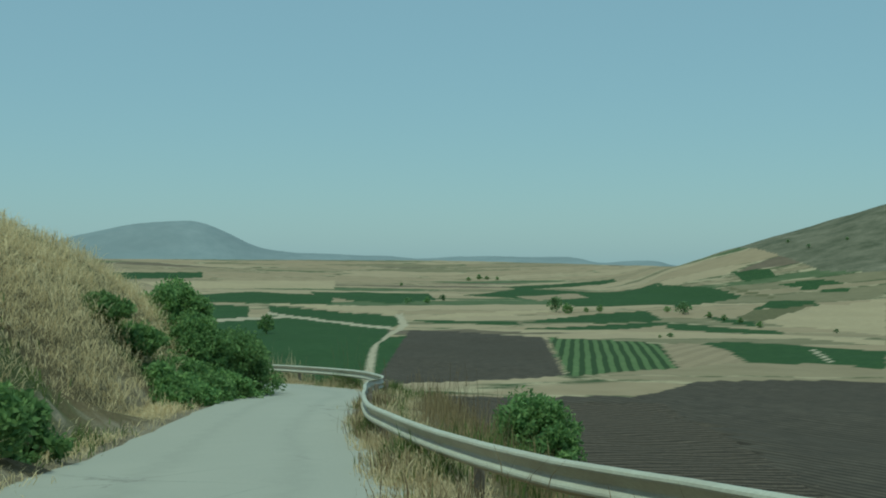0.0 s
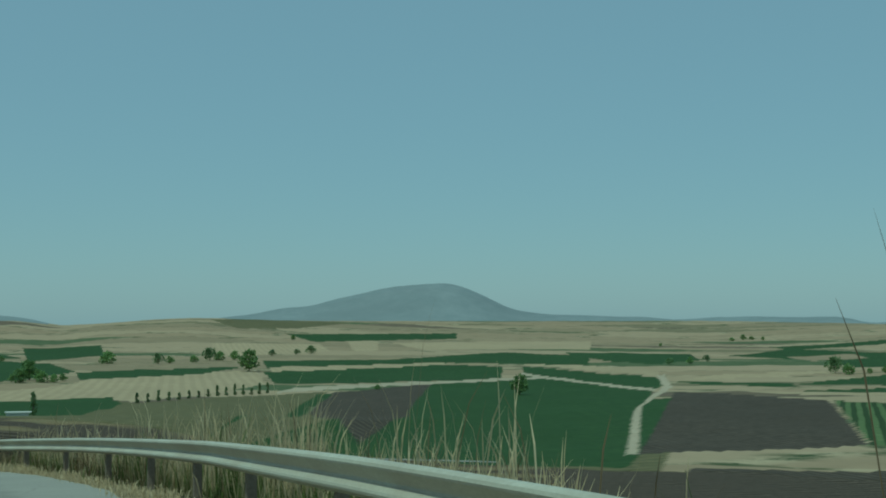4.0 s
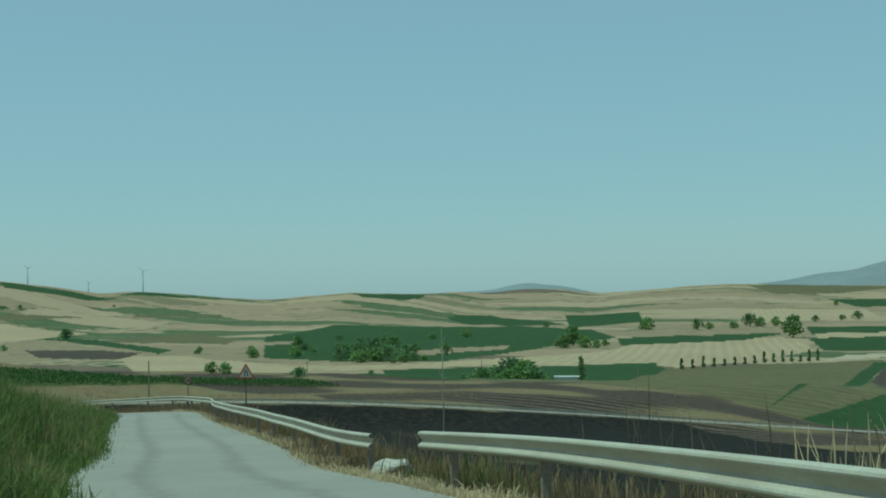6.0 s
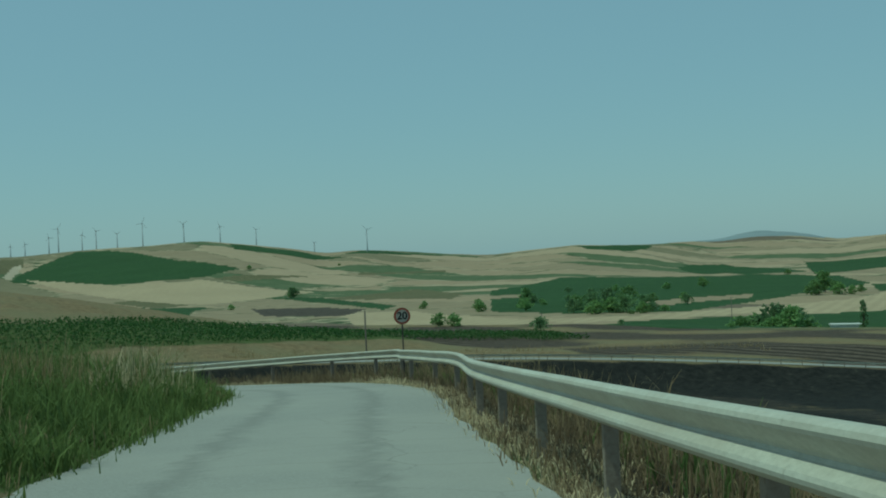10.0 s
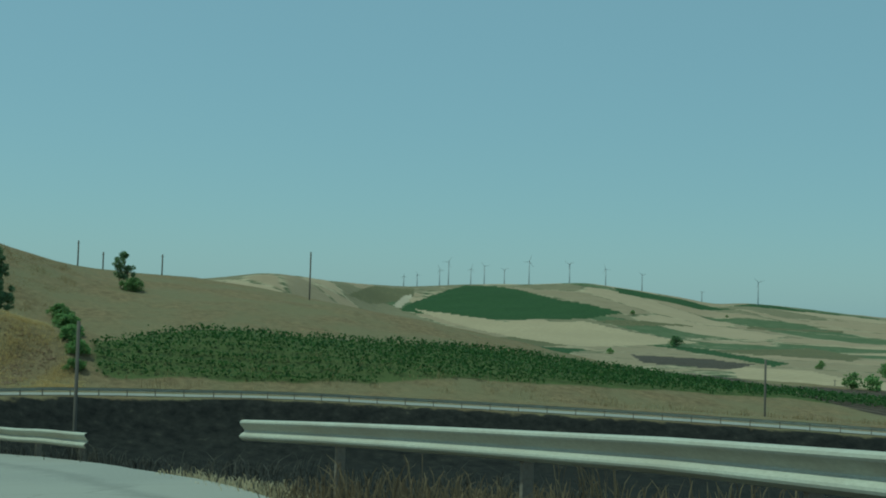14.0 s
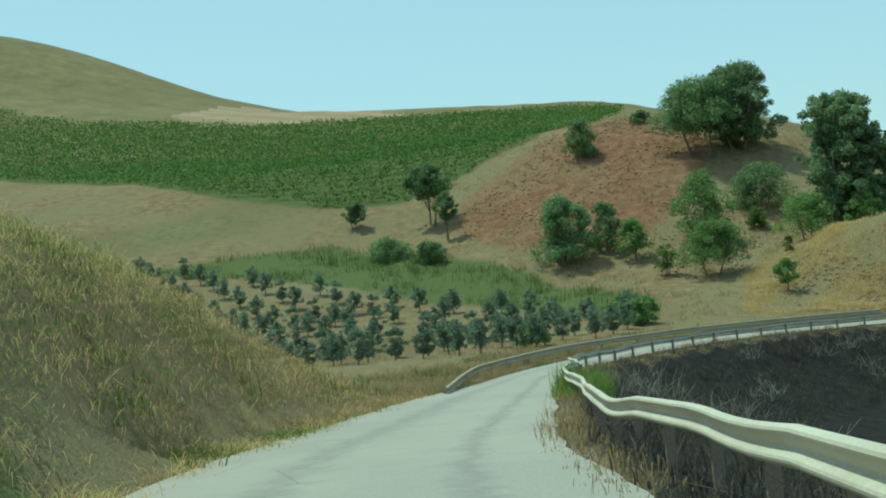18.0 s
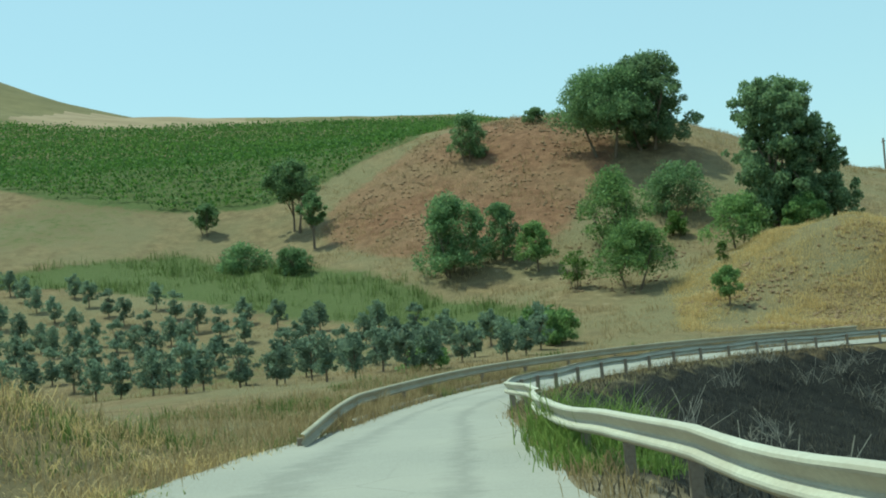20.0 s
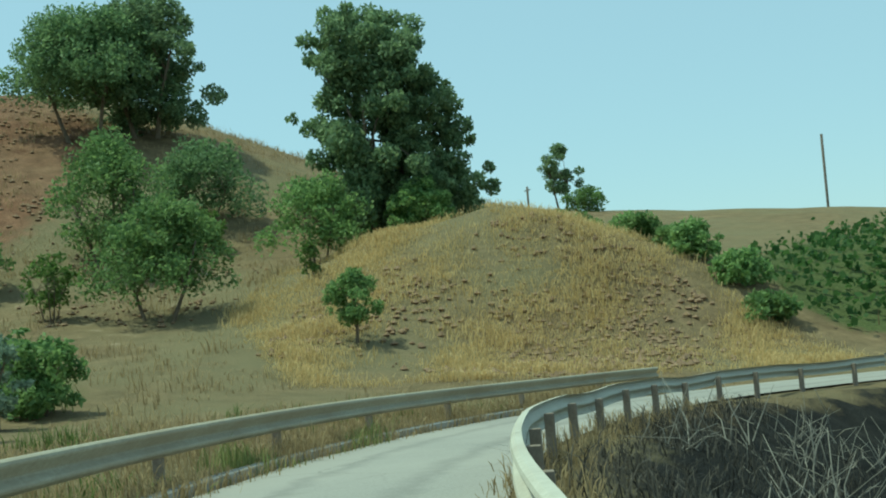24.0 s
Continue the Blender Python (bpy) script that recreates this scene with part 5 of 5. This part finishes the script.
# a hedge of young conifers below the golden stubble field
hedge = plant("conifer", "small dark conifer in a hedge row", "tree", -293, 603, 5.0, 2.8, M_DARKLEAF, 500, 0.45, 420, 0.03, 1, 10, "cone", "field hedge")
for k in range(1, 15):
    hx, hy = -293 + 16 * k / 14, 603 + 128 * k / 14
    t = copy_thing(hedge, pose(hx, hy, ground_at(hx, hy) - 0.1, 0, 0, 40 * k))
    t.scale = (1, 1, r.uniform(0.7, 1.3))

# ---- signs ----
M_PLATE = mottled("faded_white_plate", (0.42, 0.39, 0.32), (0.54, 0.50, 0.42), 3.0, 30.0, 0.6, 0.05, 0.002)
M_RED = mottled("faded_red_border", (0.30, 0.075, 0.05), (0.40, 0.12, 0.08), 4.0, 30.0, 0.6, 0.05, 0.002)
M_BLACK = mottled("black_paint", (0.012, 0.012, 0.012), (0.03, 0.03, 0.03), 4.0, 30.0, 0.6, 0.05, 0.002)
M_POLE = mottled("rusty_sign_pole", (0.03, 0.026, 0.022), (0.085, 0.07, 0.055), 5.0, 30.0, 0.7, 0.2, 0.005)


def prism(name, outline, thick, mat, y0=0.0, bevel=0.0):
    """A plate cut to an outline in x and z, facing -y."""
    bm = bmesh.new()
    f = bm.faces.new([bm.verts.new((x, y0, z)) for x, z in outline])
    e = bmesh.ops.extrude_face_region(bm, geom=[f])
    bmesh.ops.translate(bm, vec=(0, thick, 0), verts=[v for v in e["geom"] if isinstance(v, bmesh.types.BMVert)])
    bmesh.ops.recalc_face_normals(bm, faces=bm.faces[:])
    me = bpy.data.meshes.new(name)
    bm.to_mesh(me)
    bm.free()
    me.materials.append(mat)
    return me


def tube(name, h, rad, mat):
    vs = [(rad * math.cos(6.283 * j / 12), rad * math.sin(6.283 * j / 12), z) for z in (0, h) for j in range(12)]
    fs = [(j, (j + 1) % 12, 12 + (j + 1) % 12, 12 + j) for j in range(12)] + [tuple(range(12, 24))]
    return mesh_of(name, vs, fs, (mat,))


def ring(rad, n=40, x=0.0, z=0.0):
    return [(x + rad * math.cos(6.283 * j / n), z + rad * math.sin(6.283 * j / n)) for j in range(n)]


def rounded_triangle(side, corner):
    """An equilateral triangle about its middle, point up, with rounded corners."""
    out, rad = [], side / math.sqrt(3)
    for k in range(3):
        a = math.pi / 2 + k * 2.0944
        cx, cz = (rad - 2 * corner) * math.cos(a), (rad - 2 * corner) * math.sin(a)
        out += [(cx + corner * math.cos(a + t), cz + corner * math.sin(a + t)) for t in np.linspace(-1.047, 1.047, 6)]
    return out


def bar(points, wide):
    """A stroke through points of x and z."""
    left, right = [], []
    for i, (x, z) in enumerate(points):
        (xa, za), (xb, zb) = points[max(i - 1, 0)], points[min(i + 1, len(points) - 1)]
        dx, dz = xb - xa, zb - za
        n = math.hypot(dx, dz)
        left.append((x - dz / n * wide / 2, z + dx / n * wide / 2))
        right.append((x + dz / n * wide / 2, z - dx / n * wide / 2))
    return left + right[::-1]


def sign_on_pole(name, label, x, y, mid, face):
    g = ground_at(x, y) - 0.3
    ob = new(name)
    ob.location, ob.rotation_euler = (x, y, g), (0, 0, radians(face))
    part("pole", tube("pole", mid - g + 0.12, 0.024, M_POLE), ob, "thin dark rusty pole")
    return tagged(ob, label, "road sign"), mid - g


warning, h = sign_on_pole("warning_sign", "faded triangular road-narrows warning sign on a pole behind the guardrail", -62.03, 101.38, -7.97, 47)
plate = part("plate", prism("plate", [(x, z + h) for x, z in rounded_triangle(0.705, 0.035)], 0.012, M_RED, -0.05), warning, "red-bordered triangular plate")
part("panel", prism("panel", [(x, z + h) for x, z in rounded_triangle(0.50, 0.014)], 0.006, M_PLATE, -0.057), plate, "faded pale centre")
part("symbol_bar", prism("symbol_bar", [(x, z + h) for x, z in bar([(-0.044, -0.106), (-0.044, 0.0), (-0.038, 0.137)], 0.033)], 0.006, M_BLACK, -0.064), plate, "black bar")
part("symbol_bar", prism("symbol_bar", [(x, z + h) for x, z in bar([(0.069, -0.106), (0.069, -0.012), (0.031, 0.056), (0.031, 0.137)], 0.033)], 0.006, M_BLACK, -0.064), plate, "black bent bar")

limit, h = sign_on_pole("speed_limit_sign", "faded round 20 speed limit sign on a dark pole", -90.92, 124.27, -10.46, 55)
plate = part("plate", prism("plate", ring(0.25, 40, 0, h), 0.012, M_RED, -0.05), limit, "round red-bordered plate")
part("panel", prism("panel", ring(0.19, 40, 0, h), 0.006, M_PLATE, -0.057), plate, "faded pale centre")
part("rim", prism("rim", [(x, z) for x, z in ring(0.258, 40, 0, h)], 0.006, M_BLACK, -0.036), plate, "dark back rim")
font = bpy.data.curves.new("number", "FONT")
font.body, font.size, font.extrude, font.align_x, font.align_y, font.offset = "20", 0.32, 0.002, "CENTER", "CENTER", 0.008
font.materials.append(M_BLACK)
number = part("number", font, plate, "black number 20")
number.matrix_basis = pose(0, -0.062, h, 90, 0, 0)

# ---- poles, pylons and wind turbines ----
M_WOOD = mottled("weathered_pole_wood", (0.10, 0.085, 0.07), (0.20, 0.17, 0.14), 2.0, 12.0, 0.85, 0.3, 0.01)
M_TURBINE = mottled("pale_turbine_steel", (0.40, 0.42, 0.43), (0.48, 0.50, 0.51), 0.5, 4.0, 0.5, 0, spec=0.3)


def utility_pole(x, y, top, label, arm=True):
    g = ground_at(x, y) - 0.3
    ob = new("utility_pole")
    ob.location = (x, y, g)
    part("shaft", tube("shaft", top - g, 0.13, M_WOOD), ob)
    if arm:
        b = part("crossarm", box_mesh("crossarm", 1.6, 0.1, 0.12, M_WOOD), ob)
        b.location = (0, 0, top - g - 0.5)
    return tagged(ob, label, "pole")


utility_pole(-296.5, 197.7, -2.9, "wooden utility pole on the dry hill", False)
utility_pole(-188.0, 140.5, -13.2, "grey wooden pole standing in the burnt bowl", False)
utility_pole(-216.0, 226.4, -16.6, "wooden pole beside the far road", False)
for ux, uy, ht in [(-320.9, 164.1, 4.4), (-334.0, 171.0, 3.2), (-329.2, 180.8, 3.8)]:
    utility_pole(ux, uy, ground_at(ux, uy) + ht, "power line pole with crossarm on the hill", True)
for az, rr, ht in [(78.4, 520, 9), (75.9, 600, 8), (72.6, 640, 9), (40.5, 400, 9), (46.0, 430, 8), (32.0, 520, 9)]:
    ux, uy = polar(az, rr)
    utility_pole(ux, uy, ground_at(ux, uy) + ht, "far wooden power line pole with crossarm")


def turbine(x, y, tall, turn, roll):
    ob = new("wind_turbine")
    ob.location, ob.rotation_euler = (x, y, ground_at(x, y) - 1), (0, 0, radians(turn))
    vs = [((1.1 - 0.5 * k) * math.cos(6.283 * j / 10), (1.1 - 0.5 * k) * math.sin(6.283 * j / 10), k * tall) for k in (0, 1) for j in range(10)]
    part("tower", mesh_of("tower", vs, [(j, (j + 1) % 10, 10 + (j + 1) % 10, 10 + j) for j in range(10)] + [tuple(range(10, 20))], (M_TURBINE,)), ob)
    n = part("nacelle", box_mesh("nacelle", 1.2, 3.2, 1.3, M_TURBINE, 0.2), ob)
    n.location = (0, 0, tall - 0.4)
    for k in range(3):
        a = radians(roll + 120 * k)
        L = tall * 0.3
        pts = [(0, 0.25), (0.2, 0.45), (1.0, 0.12), (1.0, -0.05), (0.2, -0.2), (0, -0.2)]
        out = [(math.cos(a) * u * L - math.sin(a) * w, math.sin(a) * u * L + math.cos(a) * w) for u, w in pts]
        b = part("blade", prism("blade", out, 0.25, M_TURBINE, -2.1), ob)
        b.location = (0, 0, tall + 0.2)
    return tagged(ob, "pale three-bladed wind turbine on the far ridge", "wind turbine", "wind farm")


r = random.Random(5)
for az, tall in [(65.6, 18), (65.0, 20), (64.0, 26), (63.6, 38), (62.6, 26), (62.0, 30), (61.1, 24), (60.0, 38), (58.2, 32), (56.6, 28), (55.0, 26), (52.4, 16), (50.0, 36)]:
    tx, ty = polar(az - 0.1, 2050)
    turbine(tx, ty, tall, az + r.uniform(-25, 25), r.uniform(0, 120))

# ---- stones and odds ----
M_STONE = mottled("pale_limestone", (0.42, 0.39, 0.33), (0.62, 0.59, 0.52), 2.0, 12.0, 0.9, 0.5, 0.03)


def stone(x, y, size, label, seed, mat=None):
    bm = bmesh.new()
    bmesh.ops.create_icosphere(bm, subdivisions=3, radius=1.0)
    for v in bm.verts:
        k = 1 + 0.35 * noise.noise(v.co * 1.3 + Vector((seed, 0, 0))) + 0.1 * noise.noise(v.co * 4 + Vector((0, seed, 0)))
        v.co = Vector((v.co.x * size[0] * k, v.co.y * size[1] * k, v.co.z * size[2] * k))
    me = bpy.data.meshes.new("stone")
    bm.to_mesh(me)
    bm.free()
    me.materials.append(mat or M_STONE)
    ob = new("stone", me)
    ob.location, ob.rotation_euler = (x, y, ground_at(x, y) + size[2] * 0.35), (0, 0.15, seed)
    return tagged(ob, label, "stone")


p = on_road(154.4 + 1.3, 3.75)
stone(p.x, p.y, (0.55, 0.30, 0.22), "white limestone boulder in the gap of the guardrail", 3)
r = random.Random(9)
for k in range(14):
    p = on_road(r.uniform(60, 240), r.choice([2.6, 2.75, -2.6]))
    stone(p.x, p.y, (0.05, 0.04, 0.025), "small pale stone on the road edge", 20 + k)

# low white farm shed in the valley
shed = new("farm_shed")
shed.location, shed.rotation_euler = (-252, 436, ground_at(-252, 436) - 0.2), (0, 0, radians(40))
M_WALL = mottled("white_render", (0.62, 0.60, 0.54), (0.74, 0.72, 0.66), 0.4, 3.0, 0.9, 0.1, 0.02)
part("wall", box_mesh("wall", 8.0, 4.0, 2.6, M_WALL, 0.02), shed)
roof = part("roof", prism("roof", [(-4.4, 2.6), (4.4, 2.6), (4.4, 2.8), (-4.4, 3.0)], 4.6, M_WALL, -2.3), shed, "pale sheet roof")
tagged(shed, "low white shed beside dark trees", "building")

# earthy outcrop on the crest of the bank
M_CRUST = mottled("brown_earth_crust", (0.10, 0.075, 0.05), (0.24, 0.185, 0.125), 1.5, 9.0, 0.95, 0.8, 0.06)
for k, (es, ed, size) in enumerate([(268, -8.0, (1.3, 0.9, 0.55)), (271, -7.4, (0.9, 0.7, 0.4)), (266, -9.0, (1.0, 0.8, 0.5))]):
    p = on_road(es, ed)
    stone(p.x, p.y, size, "crumbling brown earth outcrop on the grassy bank", 60 + k, M_CRUST)

# dry brushwood in the burnt bowl
M_DEAD = mottled("grey_dead_wood", (0.17, 0.155, 0.125), (0.38, 0.35, 0.29), 2.0, 15.0, 0.9, 0.2, 0.005)
r = random.Random(31)
sticks = []
for k in range(22):
    p = on_road(r.uniform(286, 352), r.uniform(3.4, 9.0))
    base = Vector((p.x, p.y, ground_at(p.x, p.y)))
    for j in range(26):
        a, lean, n = r.uniform(0, 6.283), r.uniform(0.3, 1.3), r.uniform(0.5, 1.3)
        foot = base + Vector((r.uniform(-0.8, 0.8), r.uniform(-0.8, 0.8), -0.05))
        tip = foot + Vector((math.cos(a) * math.sin(lean), math.sin(a) * math.sin(lean), math.cos(lean))) * n
        mid = foot.lerp(tip, 0.5) + Vector((r.uniform(-0.1, 0.1), r.uniform(-0.1, 0.1), 0.08))
        sticks.append(([foot, mid, tip], 0.012, 0.004))
me = limb_mesh("dead_brush", sticks)
me.materials[0] = M_DEAD
tagged(new("dead_brush", me), "tangled grey dead brushwood on scorched ground", "brushwood", kind="stuff")

# one tall dry stalk behind the rail
p = on_road(154.5, 4.5)
base = Vector((p.x, p.y, ground_at(p.x, p.y) - 0.05))
top = Vector((p.x, p.y, p.z + 2.61))
stem = [([base, base.lerp(top, 0.5) + Vector((0.02, 0.01, 0)), top], 0.014, 0.004)]
for j in range(9):
    q = base.lerp(top, 0.5 + 0.05 * j)
    a = 2.4 * j
    stem.append(([q, q + Vector((math.cos(a), math.sin(a), 1.6)) * 0.05, q + Vector((math.cos(a), math.sin(a), 2.4)) * 0.06], 0.006, 0.004))
me = limb_mesh("weed_stalk", stem)
me.materials[0] = M_DEAD
tagged(new("weed_stalk", me), "single tall dry weed stalk behind the guardrail", "plant")

# a leaning stake by the bent rail
stake = new("stake", box_mesh("stake", 0.07, 0.03, 0.75, M_WOOD))
p = on_road(259, 3.7)
stake.location, stake.rotation_euler = (p.x, p.y, ground_at(p.x, p.y) + 0.1), (0.2, 0.45, 0.6)
tagged(stake, "short pale stake leaning behind the guardrail", "stake")

M_CLOD = mottled("dry_earth_clods", (0.20, 0.13, 0.08), (0.36, 0.25, 0.155), 0.5, 9.0, 0.95, 0.3, 0.03)


# clods and rubble on the eroded slopes
def rubble(name, label, x, y, size, seed):
    """Many small angular clods as one sheet of rubble."""
    r = np.random.RandomState(seed)
    z, n = ground_height(x, y)[0], len(x)
    octa = np.array([(1, 0, 0), (0, 1, 0), (-1, 0, 0), (0, -1, 0), (0, 0, 0.7), (0, 0, -0.7)], float)
    v = octa[None] * r.uniform(0.6, 1.4, (n, 6, 1)) * (size * r.uniform(0.5, 1.5, n))[:, None, None]
    t = r.uniform(0, 6.283, n)[:, None]
    vx, vy = v[..., 0] * np.cos(t) - v[..., 1] * np.sin(t), v[..., 0] * np.sin(t) + v[..., 1] * np.cos(t)
    v = np.stack([vx + x[:, None], vy + y[:, None], v[..., 2] + z[:, None] + 0.05], 2)
    faces = np.array([(0, 1, 4), (1, 2, 4), (2, 3, 4), (3, 0, 4), (1, 0, 5), (2, 1, 5), (3, 2, 5), (0, 3, 5)])
    f = (np.arange(n)[:, None, None] * 6 + faces[None]).reshape(-1, 3)
    return tagged(new(name, blade_mesh(name, v.reshape(-1, 3), f, (M_CLOD,))), label, "rubble", kind="stuff")


x, y, r = area(2600, RED, 91)
rubble("rubble", "brown clods scattered over the red slope", x, y, 0.15, 92)
x, y, r = area(2600, [(-236, 128), (-243, 131), (-246, 137), (-244, 146), (-238, 148), (-232, 146), (-230, 136)], 93)
rubble("rubble", "crumbled earth on the foot of the mound", x, y, 0.13, 94)
x, y, r = area(900, [(-262, 118), (-268, 126), (-262, 134), (-250, 132), (-244, 126), (-250, 118)], 95)
rubble("rubble", "earth clods between the slope trees", x, y, 0.11, 96)
